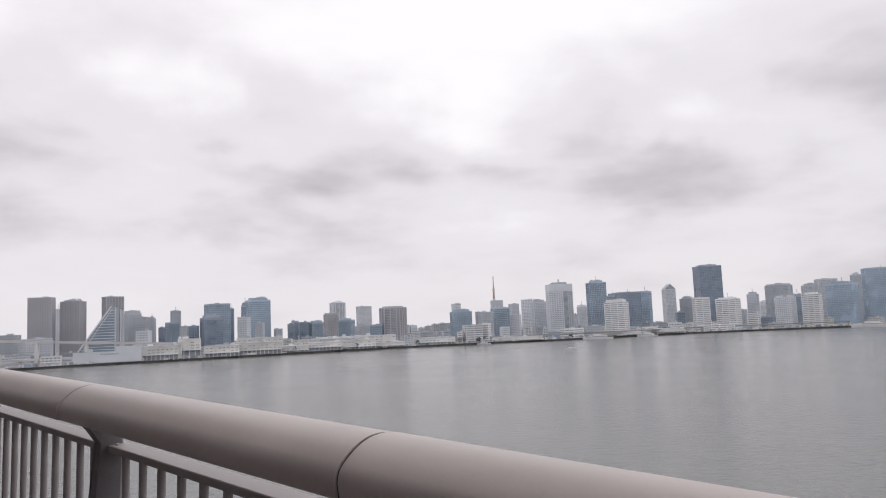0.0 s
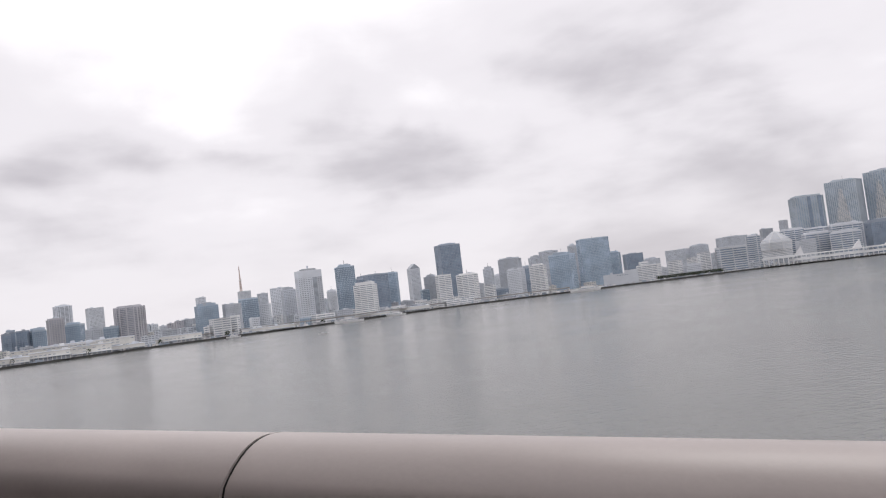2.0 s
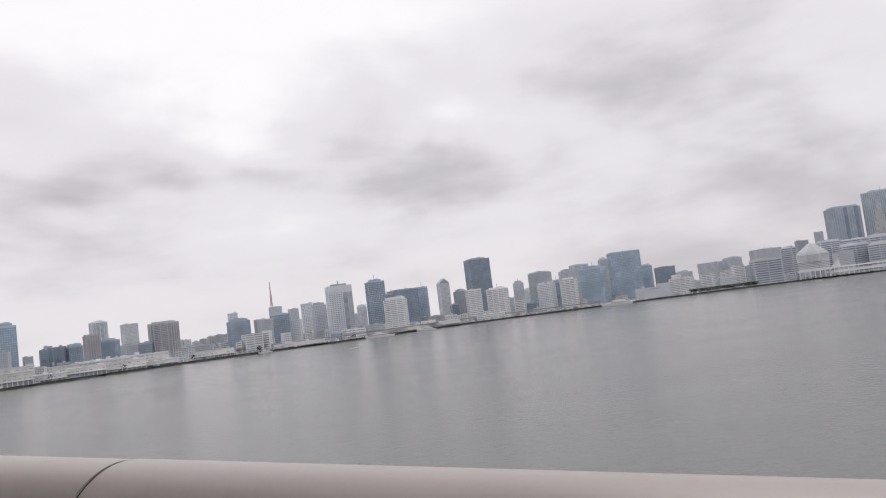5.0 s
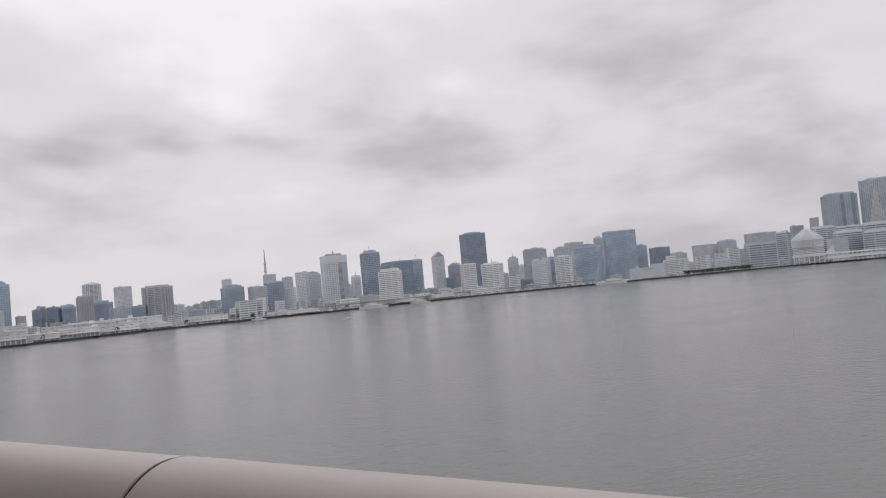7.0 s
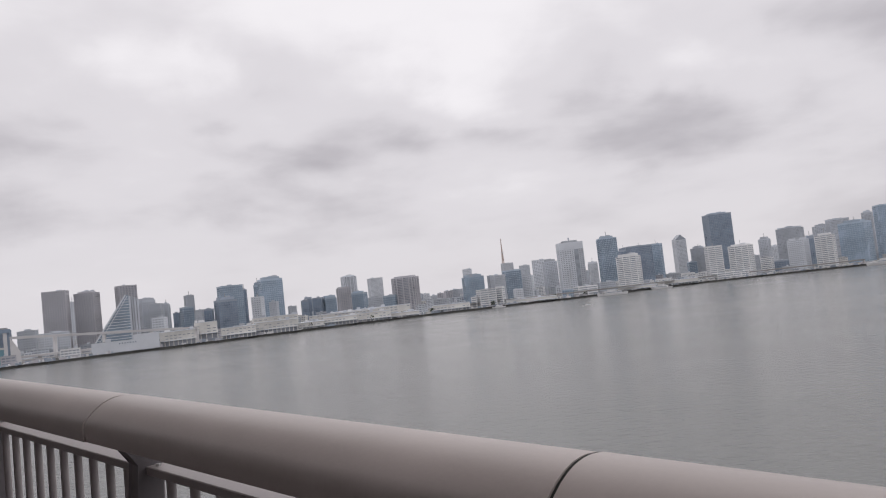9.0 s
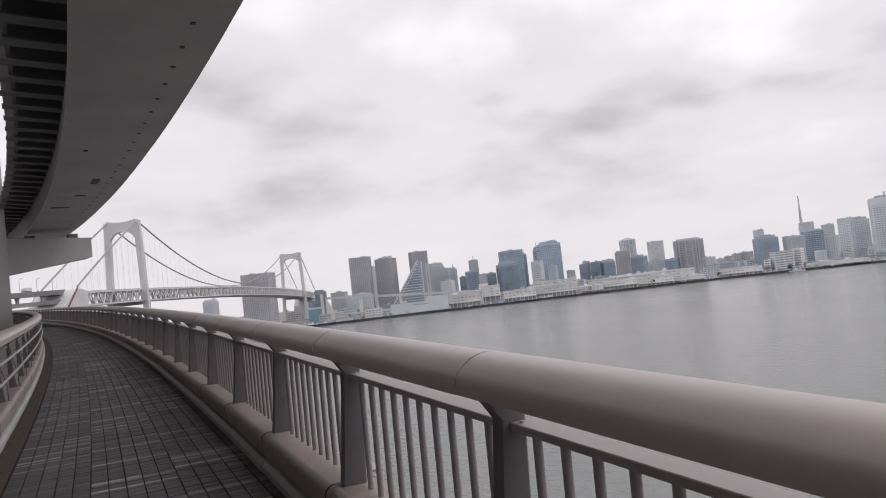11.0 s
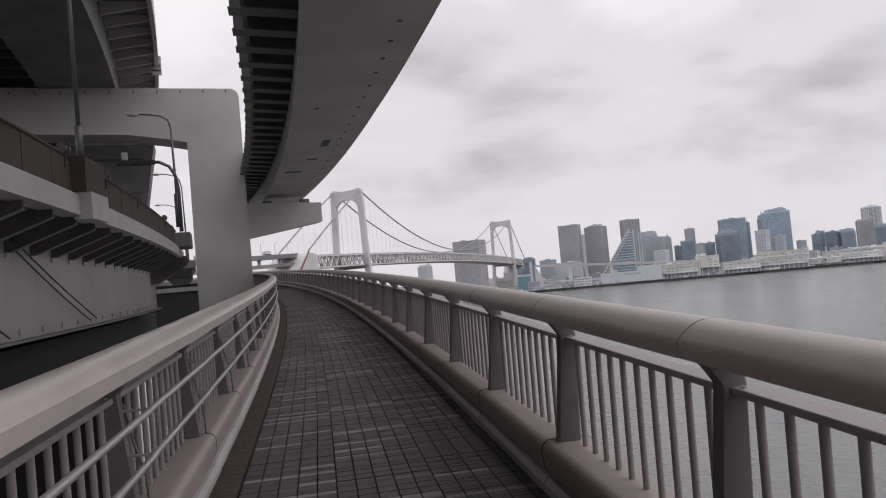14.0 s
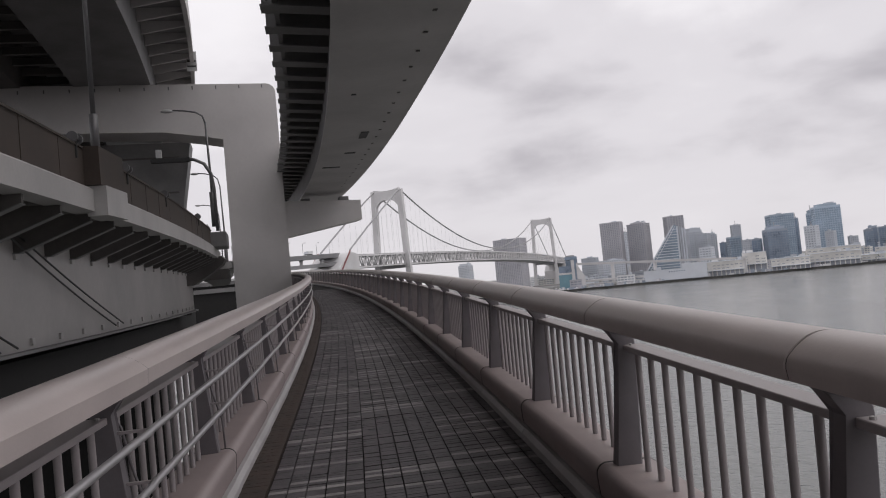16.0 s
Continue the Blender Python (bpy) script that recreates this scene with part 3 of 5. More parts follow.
s = -60.0
while s < 59:
    e = 0.006 * math.sin(s * 3.7)
    bm = bmesh.new()
    sweep(bm, [(6.85 + e, 3.68), (6.85 + e, 4.55), (7.0, 4.55), (7.0, 3.68)], s, s + 1.97, 2.0, drop=low)
    part("wall_panel", bm, M_WALL, road, "weathered brown noise wall panel")
    s += 2.0
bm = bmesh.new()
sweep(bm, [(6.82, 4.55), (6.82, 4.6), (7.03, 4.6), (7.03, 4.55)], -60, 60, 2.0, drop=low)
part("wall_cap", bm, M_WALL, road)
# soffit shade is put into the slab's dark paint
bm = bmesh.new()
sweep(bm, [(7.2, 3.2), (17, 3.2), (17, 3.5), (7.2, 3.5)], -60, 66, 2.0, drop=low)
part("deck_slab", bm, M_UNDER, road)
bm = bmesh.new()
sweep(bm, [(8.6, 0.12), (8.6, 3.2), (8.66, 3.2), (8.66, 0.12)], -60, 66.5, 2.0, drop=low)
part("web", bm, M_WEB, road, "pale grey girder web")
bm = bmesh.new()
sweep(bm, [(8.35, 0.05), (8.35, 0.12), (8.95, 0.12), (8.95, 0.05)], -60, 66.5, 2.0, drop=low)
part("bottom_flange", bm, M_STEEL_D, road)
# inner web painted dark for the shade between the girders
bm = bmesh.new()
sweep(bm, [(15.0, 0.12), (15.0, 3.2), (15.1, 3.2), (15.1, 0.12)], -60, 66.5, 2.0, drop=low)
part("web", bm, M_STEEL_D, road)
# brackets wear the darkened paint that holds the shade under the slab
s = 12.0
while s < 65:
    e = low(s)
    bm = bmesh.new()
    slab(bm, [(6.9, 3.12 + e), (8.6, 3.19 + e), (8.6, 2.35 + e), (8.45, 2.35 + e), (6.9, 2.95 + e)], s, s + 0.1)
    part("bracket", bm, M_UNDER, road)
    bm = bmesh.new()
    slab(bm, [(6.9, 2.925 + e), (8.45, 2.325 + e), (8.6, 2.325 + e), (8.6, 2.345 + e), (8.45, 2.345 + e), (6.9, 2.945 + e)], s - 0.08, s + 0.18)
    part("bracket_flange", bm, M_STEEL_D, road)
    bm = bmesh.new()
    slab(bm, [(8.54, 2.2 + e), (8.54, 2.35 + e), (8.6, 2.35 + e), (8.6, 2.2 + e)], s - 0.04, s + 0.2)
    part("gusset", bm, M_FASCIA, road)
    bm = bmesh.new()
    slab(bm, [(8.54, 0.2 + e), (8.54, 0.36 + e), (8.6, 0.36 + e), (8.6, 0.2 + e)], s + 0.6, s + 0.78)
    part("bolt_plate", bm, M_FASCIA, road)
    s += 2.0
for sx in (33.7,):
    e = low(sx)
    bm = bmesh.new()
    slab(bm, [(6.42, 3.02 + e), (6.42, 3.7 + e), (6.86, 3.72 + e), (6.86, 3.02 + e)], sx, sx + 1.9)
    part("lamp_plinth", bm, M_FASCIA, road)
    bm = bmesh.new()
    slab(bm, [(6.5, 3.72 + e), (6.5, 4.6 + e), (6.86, 4.62 + e), (6.86, 3.72 + e)], sx - 0.1, sx + 2.0)
    part("noise_wall_bay", bm, M_WALL, road)
# added deck: its near-black colour puts shade under the road and into reflections
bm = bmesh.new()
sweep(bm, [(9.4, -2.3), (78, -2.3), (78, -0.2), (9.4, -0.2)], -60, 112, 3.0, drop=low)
part("shade_deck", bm, M_BED, road, "near-black deck added for the shade under the road")
# added dark plate that blocks the bright water behind the girders
bm = bmesh.new()
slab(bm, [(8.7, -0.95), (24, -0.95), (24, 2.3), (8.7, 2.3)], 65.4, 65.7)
part("gap_plate", bm, M_UNDER, road, "dark plate added to close the gap between the girders")
# rounded soffit at the road's end, shade painted in
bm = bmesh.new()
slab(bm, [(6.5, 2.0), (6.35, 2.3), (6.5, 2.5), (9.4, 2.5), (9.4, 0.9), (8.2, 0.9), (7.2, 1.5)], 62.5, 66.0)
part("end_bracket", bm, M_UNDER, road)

# narrow service deck that carries the lamps past the pier
service = thing("service_deck", "narrow grey service deck running on past the pier", "road bridge")
bm = bmesh.new()
sweep(bm, [(6.04, 2.55), (8.2, 2.55), (8.2, 3.0), (6.04, 3.0)], 66.05, 112, 3.0, drop=low, veer=lambda s: -0.042 * max(0.0, s - 84))
part("slab", bm, M_FASCIA, service)
bm = bmesh.new()
sweep(bm, [(6.3, 1.9), (8.0, 1.9), (8.0, 2.55), (6.3, 2.55)], 66.05, 111, 3.0, drop=low, veer=lambda s: -0.042 * max(0.0, s - 84))
part("beam", bm, M_UNDER, service)

# low cross bridge seen through the slot between the road's end and the pier
cross = thing("cross_bridge", "low grey footbridge crossing behind the road's end", "footbridge")
# recess and girder are near-black for shade; girder deepened to fill the slot
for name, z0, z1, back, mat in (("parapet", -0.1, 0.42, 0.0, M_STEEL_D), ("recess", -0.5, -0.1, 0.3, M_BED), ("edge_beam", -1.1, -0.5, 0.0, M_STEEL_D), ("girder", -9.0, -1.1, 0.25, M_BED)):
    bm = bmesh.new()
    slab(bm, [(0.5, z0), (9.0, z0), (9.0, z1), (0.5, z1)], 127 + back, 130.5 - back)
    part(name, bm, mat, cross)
for d in (1.0, 6.8):
    bm = bmesh.new()
    slab(bm, [(d, -38), (d + 1.4, -38), (d + 1.4, -9.0), (d, -9.0)], 128, 129.5)
    part("column", bm, M_UNDER, cross)

# inner pier behind the noise wall, its shade put into the dark paint
inner_pier = thing("inner_pier", "shaded grey pier leg under the upper road", "bridge pier")
bm = bmesh.new()
slab(bm, [(8.2, 10.7), (9.1, 5.6), (10.4, -1.3), (19.5, -1.3), (19.5, 10.7)], 70.0, 73.0)
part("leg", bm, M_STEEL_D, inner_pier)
# lower shaft goes near-black to hold the shade below the decks
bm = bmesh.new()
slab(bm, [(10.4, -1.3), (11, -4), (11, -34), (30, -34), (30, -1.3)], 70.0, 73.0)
part("shaft", bm, M_BED, inner_pier, "pier shaft coloured near-black for the shade under the decks")
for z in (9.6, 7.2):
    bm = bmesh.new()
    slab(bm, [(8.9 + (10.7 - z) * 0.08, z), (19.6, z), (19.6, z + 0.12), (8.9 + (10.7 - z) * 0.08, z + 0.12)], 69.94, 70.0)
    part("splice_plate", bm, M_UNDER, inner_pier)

# ---- upper road ----
upper = thing("upper_road", "grey steel upper road deck resting on the portal pier", "road bridge")


def sway(s):
    return 0.045 * (s - 66.0)


def up(s):
    return -0.012 * (s - 66.0)


# girders, slab and cross beams painted dark for the shade underneath the deck
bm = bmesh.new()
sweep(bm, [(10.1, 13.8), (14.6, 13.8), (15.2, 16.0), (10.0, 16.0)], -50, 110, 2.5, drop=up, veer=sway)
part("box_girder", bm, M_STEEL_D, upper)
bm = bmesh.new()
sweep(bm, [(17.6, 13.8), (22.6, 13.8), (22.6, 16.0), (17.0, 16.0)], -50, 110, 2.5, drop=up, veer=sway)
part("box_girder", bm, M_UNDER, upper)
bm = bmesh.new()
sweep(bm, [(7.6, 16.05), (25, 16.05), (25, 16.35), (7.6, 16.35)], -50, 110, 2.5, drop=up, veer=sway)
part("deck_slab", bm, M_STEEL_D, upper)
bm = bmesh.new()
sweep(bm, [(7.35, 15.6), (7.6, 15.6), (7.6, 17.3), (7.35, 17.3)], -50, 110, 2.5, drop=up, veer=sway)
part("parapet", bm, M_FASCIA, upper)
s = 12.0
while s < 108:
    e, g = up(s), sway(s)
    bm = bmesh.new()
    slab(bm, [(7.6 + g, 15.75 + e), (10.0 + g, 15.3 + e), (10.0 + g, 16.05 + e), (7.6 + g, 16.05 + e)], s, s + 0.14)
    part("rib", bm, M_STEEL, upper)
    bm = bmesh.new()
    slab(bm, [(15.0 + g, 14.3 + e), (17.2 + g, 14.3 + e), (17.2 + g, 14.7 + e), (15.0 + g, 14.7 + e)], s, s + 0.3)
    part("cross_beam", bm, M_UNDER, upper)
    s += 2.2


# ---- far shore: buildings ----
LABELS = {
    "brown": ("brown-grey residential tower with rows of balconies", "apartment tower"),
    "grey": ("grey concrete office tower on the far shore", "office tower"),
    "pale": ("pale hazy tower block on the far shore", "tower block"),
    "white": ("white office block with dark window bands", "office block"),
    "dark": ("dark slate-blue glazed office tower", "office tower"),
    "glass": ("blue glass office tower with thin floor lines", "office tower"),
    "band": ("broad residential block with pale balcony bands over dark glass", "apartment block"),
    "twin": ("tall grey residential tower with balcony grid", "apartment tower"),
}
LAND = WATER + 2.6


def lattice(name, w, dp, h, step, thick, pitch, wide, out, mat, parent):
    """One connected facade skin with an opening for every window, its reveals running back to the glazed core."""
    def stops(length):
        n = max(1, round(length / pitch))
        cuts = [0.0]
        for i in range(n):
            a = length * i / n + (wide if i == 0 else wide / 2)
            b = length * (i + 1) / n - (wide if i == n - 1 else wide / 2)
            cuts += [a, b]
        return cuts + [length]
    hx, hy = w / 2 + out, dp / 2 + out
    ring, inset = [], []
    for (x0, y0), (x1, y1) in (((-hx, -hy), (hx, -hy)), ((hx, -hy), (hx, hy)), ((hx, hy), (-hx, hy)), ((-hx, hy), (-hx, -hy))):
        length = abs(x1 - x0) + abs(y1 - y0)
        ux, uy = (x1 - x0) / length, (y1 - y0) / length
        for k, c in enumerate(stops(length)[:-1]):
            ring.append((x0 + ux * c, y0 + uy * c, k % 2 == 1))
            inset.append((-uy * (out + 0.05), ux * (out + 0.05)))
    zs, z = [0.0], 0.0
    while z + step < h - 0.5:
        zs += [z + thick, z + step]
        z += step
    zs.append(h)
    n = len(ring)
    vs = [(x, y, zz) for zz in zs for x, y, _ in ring]
    fs = []
    for j in range(len(zs) - 1):
        for i in range(n):
            q = (j * n + i, j * n + (i + 1) % n, (j + 1) * n + (i + 1) % n, (j + 1) * n + i)
            if ring[i][2] and j % 2 == 1:
                ix, iy = inset[i]
                base = len(vs)
                vs += [(vs[k][0] + ix, vs[k][1] + iy, vs[k][2]) for k in q]
                fs += [(q[k], q[(k + 1) % 4], base + (k + 1) % 4, base + k) for k in range(4)]
            else:
                fs.append(q)
    fs.append(tuple(range((len(zs) - 1) * n, len(zs) * n)))
    data = bpy.data.meshes.new(name)
    data.from_pydata(vs, [], fs)
    data.materials.append(mat)
    ob = new(name, data)
    ob.parent = parent
    return ob


STEP = {"brown": 3.2, "grey": 3.7, "pale": 3.7, "white": 3.7, "dark": 3.9, "glass": 4.0, "twin": 3.3, "shed": 4.4, "band": 5.0}
THICK = {"brown": 1.3, "grey": 1.7, "pale": 2.0, "white": 2.0, "dark": 0.6, "glass": 0.7, "twin": 1.0, "shed": 2.4, "band": 2.3}
PITCH = {"brown": 4.6, "grey": 3.6, "pale": 3.8, "white": 14.0, "dark": 4.5, "glass": 4.2, "twin": 5.2, "shed": 7.0, "band": 30.0}
PIERS = {"brown": 1.6, "grey": 1.3, "pale": 1.5, "white": 1.2, "dark": 0.35, "glass": 0.4, "twin": 2.0, "shed": 1.2, "band": 1.4}


def storeys(w, dp, h, style, rng, parent):
    """Floor bands and piers that stand proud of the glazed core."""
    out = {"brown": 0.9, "twin": 1.0, "band": 1.2}.get(style, 0.4)
    return lattice("facade", w, dp, h, STEP[style], THICK[style], PITCH[style] * rng.uniform(0.8, 1.3), PIERS[style], out, WALLS[style], parent)


def block(x, y, w, h, turn, style):
    """A tower whose silhouette is w wide as seen from the bridge."""
    rng = random.Random(int(x * 7 + y * 13))
    label, category = LABELS[style]
    if h < 35 and style != "white":
        label, category = label.replace("tower", "block"), category.replace("tower", "block")
    b = thing("building", label, category, "far shore buildings")
    c, s = math.cos(radians(abs(turn))), math.sin(radians(abs(turn)))
    ratio = rng.uniform(0.55, 0.95)
    ww = w / (c + ratio * s)
    dp = ww * ratio
    b.matrix_basis = pose(x, y, LAND - 0.02, 0, 0, math.degrees(math.atan2(-x, y)) + turn)
    crown = 0.0
    if h > 55 and rng.random() < 0.6:
        crown = rng.uniform(2.5, 5.0)
    bm = bmesh.new()
    box(bm, -ww / 2, ww / 2, -dp / 2, dp / 2, 0, h - crown - 0.1)
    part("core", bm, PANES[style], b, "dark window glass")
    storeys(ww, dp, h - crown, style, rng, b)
    if crown:
        bm = bmesh.new()
        k = rng.uniform(0.6, 0.92)
        box(bm, -ww / 2 * k, ww / 2 * k, -dp / 2 * k, dp / 2 * k, h - crown, h)
        part("roof_screen", bm, WALLS[style], b)
    for i in range(rng.randint(1, 3)):
        bm = bmesh.new()
        u, v, q = rng.uniform(-0.3, 0.3) * ww, rng.uniform(-0.3, 0.3) * dp, rng.uniform(0.06, 0.14) * ww
        box(bm, u - q, u + q, v - q, v + q, h - crown, h + rng.uniform(1.0, 2.6))
        part("roof_plant", bm, WALLS["grey"], b)
    if style == "twin":
        if h > 190:
            # balconies that narrow to a peak over the glass
            bm = bmesh.new()
            z = 3.0
            while z < h * 0.86:
                half = ww * (0.44 * (1 - z / (h * 0.9)) + 0.03)
                box(bm, -half, half, -dp / 2 - 3.2, -dp / 2 - 0.9, z, z + 1.5)
                z += 3.3
            x0 = -ww * 0.42
            while x0 < ww * 0.43:
                top = h * 0.88 * (1 - abs(x0) / (ww * 0.47))
                box(bm, x0 - 0.55, x0 + 0.55, -dp / 2 - 3.0, -dp / 2 - 0.9, 0, max(6.0, top))
                x0 += 5.2
            part("balcony_gable", bm, WALLS["white"], b, "pale balconies narrowing to a peak")
        else:
            for u in (-0.08, 0.3):
                bm = bmesh.new()
                box(bm, ww * u, ww * (u + 0.12), -dp / 2 - 1.6, -dp / 2 - 0.5, 0, h - 5)
                part("glass_strip", bm, PANES["dark"], b, "dark vertical strip of glass")
    if h > 60 and rng.random() < 0.35:
        bm = bmesh.new()
        tube(bm, [(0, 0, h), (0, 0, h + rng.uniform(6, 12))], 0.5, 6)
        part("mast", bm, M_BRIDGE_D, b)
    return b


def round_tower(x, y, w, h, turn, style):
    """A tower with a bowed plan: glazed core, thin floor slabs, upright fins and a ring on the roof."""
    label = "rounded residential tower with upright balcony fins" if style == "brown" else "pale rounded tower with a curved open crown"
    b = thing("building", label, "apartment tower", "far shore buildings")
    b.matrix_basis = pose(x, y, LAND - 0.02, 0, 0, math.degrees(math.atan2(-x, y)) + turn)
    n, rx, ry = 20, w / 2, w * 0.38
    spot = lambda a, k=1.0: (rx * k * math.copysign(abs(math.cos(a)) ** 0.6, math.cos(a)), ry * k * math.copysign(abs(math.sin(a)) ** 0.6, math.sin(a)))

    def drum(bm, k, z0, z1):
        lo = [bm.verts.new((*spot(i * 2 * math.pi / n, k), z0)) for i in range(n)]
        hi = [bm.verts.new((*spot(i * 2 * math.pi / n, k), z1)) for i in range(n)]
        bm.faces.new(lo[::-1])
        bm.faces.new(hi)
        for i in range(n):
            bm.faces.new((lo[i], lo[(i + 1) % n], hi[(i + 1) % n], hi[i]))
    bm = bmesh.new()
    drum(bm, 0.96, 0, h - 3)
    part("core", bm, PANES[style], b, "dark window glass")
    bm = bmesh.new()
    z = 0.0
    while z < h - 3:
        drum(bm, 1.0, z, z + 1.3)
        z += 3.2
    tagged(part("storey", bm, WALLS[style], b), kind="stuff")
    bm = bmesh.new()
    for i in range(n):
        px, py = spot(i * 2 * math.pi / n)
        box(bm, px - 0.9, px + 0.9, py - 0.9, py + 0.9, 0, h - 1)
    tagged(part("fin", bm, WALLS[style], b), kind="stuff")
    bm = bmesh.new()
    drum(bm, 0.8, h - 3, h + 1.5)
    part("roof_screen", bm, WALLS[style], b)
    if style == "pale":
        bm = bmesh.new()
        arc_pts = [(rx * 0.9 * math.cos(t), -ry * 0.4, h - 14 + 18 * math.sin(t)) for t in [k * math.pi / 12 for k in range(13)]]
        tube(bm, arc_pts, 1.6, 6)
        part("crown_arch", bm, WALLS["white"], b, "white arched crown")


def sail_building(x, y, w, h, turn, style):
    b = thing("building", "blue glass building with a sloping sail-shaped face", "office tower", "far shore buildings")
    b.matrix_basis = pose(x, y, LAND - 0.02, 0, 0, math.degrees(math.atan2(-x, y)))
    bm = bmesh.new()
    prism(bm, [(-w * 0.85, 0), (w * 0.28, 0), (w * 0.28, h), (w * 0.2, h)], -12, 14)
    part("core", bm, PANES["glass"], b, "blue sloping glass")
    z = 3.0
    while z < h - 6:
        x0 = -w * 0.85 + (w * 1.05) * z / h
        bm = bmesh.new()
        box(bm, x0 + 2, w * 0.28, -12.6, 14.5, z, z + 1.0)
        part("floor_band", bm, WALLS["pale"], b)
        z += 4.4
    bm = bmesh.new()
    beam(bm, (-w * 0.85, -12.5, 0), (w * 0.2, -12.5, h), 2.2)
    beam(bm, (-w * 0.74, -12.5, 0), (w * 0.25, -12.5, h * 0.98), 1.0)
    part("edge_frame", bm, WALLS["pale"], b)
    for i in range(4):
        bm = bmesh.new()
        box(bm, w * (0.28 + 0.07 * i), w * (0.28 + 0.07 * i) + w * 0.05, -12, 14, 0, h * (0.98 - 0.02 * i))
        part("side_fin", bm, WALLS["grey"], b)


def slot_tower(x, y, w, h, turn, style):
    b = thing("building", "large light grey office tower with a tall dark slot", "office tower", "far shore buildings")
    b.matrix_basis = pose(x, y, LAND - 0.02, 0, 0, math.degrees(math.atan2(-x, y)) + 12)
    w *= 0.86
    bm = bmesh.new()
    box(bm, -w / 2, w / 2, -w * 0.3, w * 0.3, 0, h)
    part("core", bm, PANES["grey"], b)
    for x0, x1 in ((-w / 2, w * 0.10), (w * 0.30, w / 2)):
        wing = lattice("wing", x1 - x0, w * 0.6 + 0.6, h * 0.9, 4.2, 2.3, 5.0, 1.8, 0.4, WALLS["pale"], b)
        wing.location = ((x0 + x1) / 2, 0, 0)
    bm = bmesh.new()
    box(bm, -w / 2 - 0.5, w / 2 + 0.5, -w * 0.3 - 0.8, w * 0.3 + 0.8, h * 0.86, h)
    part("crown", bm, WALLS["pale"], b)
    bm = bmesh.new()
    box(bm, -w * 0.3, w * 0.3, -w * 0.2, w * 0.2, h, h + 4)
    part("roof_plant", bm, WALLS["grey"], b)
    bm = bmesh.new()
    box(bm, -1.5, 1.5, -1.5, 1.5, h + 4, h + 11)
    part("mast", bm, WALLS["grey"], b)


def pointed_tower(x, y, w, h, turn, style):
    b = thing("building", "pale tower with a pointed gable top", "office tower", "far shore buildings")
    b.matrix_basis = pose(x, y, LAND - 0.02, 0, 0, math.degrees(math.atan2(-x, y)) + 20)
    w *= 0.75
    bm = bmesh.new()
    prism(bm, [(-w / 2, 0), (w / 2, 0), (w / 2, h - 4), (0, h + 9), (-w / 2, h - 4)], -w / 2, w / 2)
    part("core", bm, PANES["grey"], b)
    storeys(w, w, h - 5, "pale", random.Random(3), b)


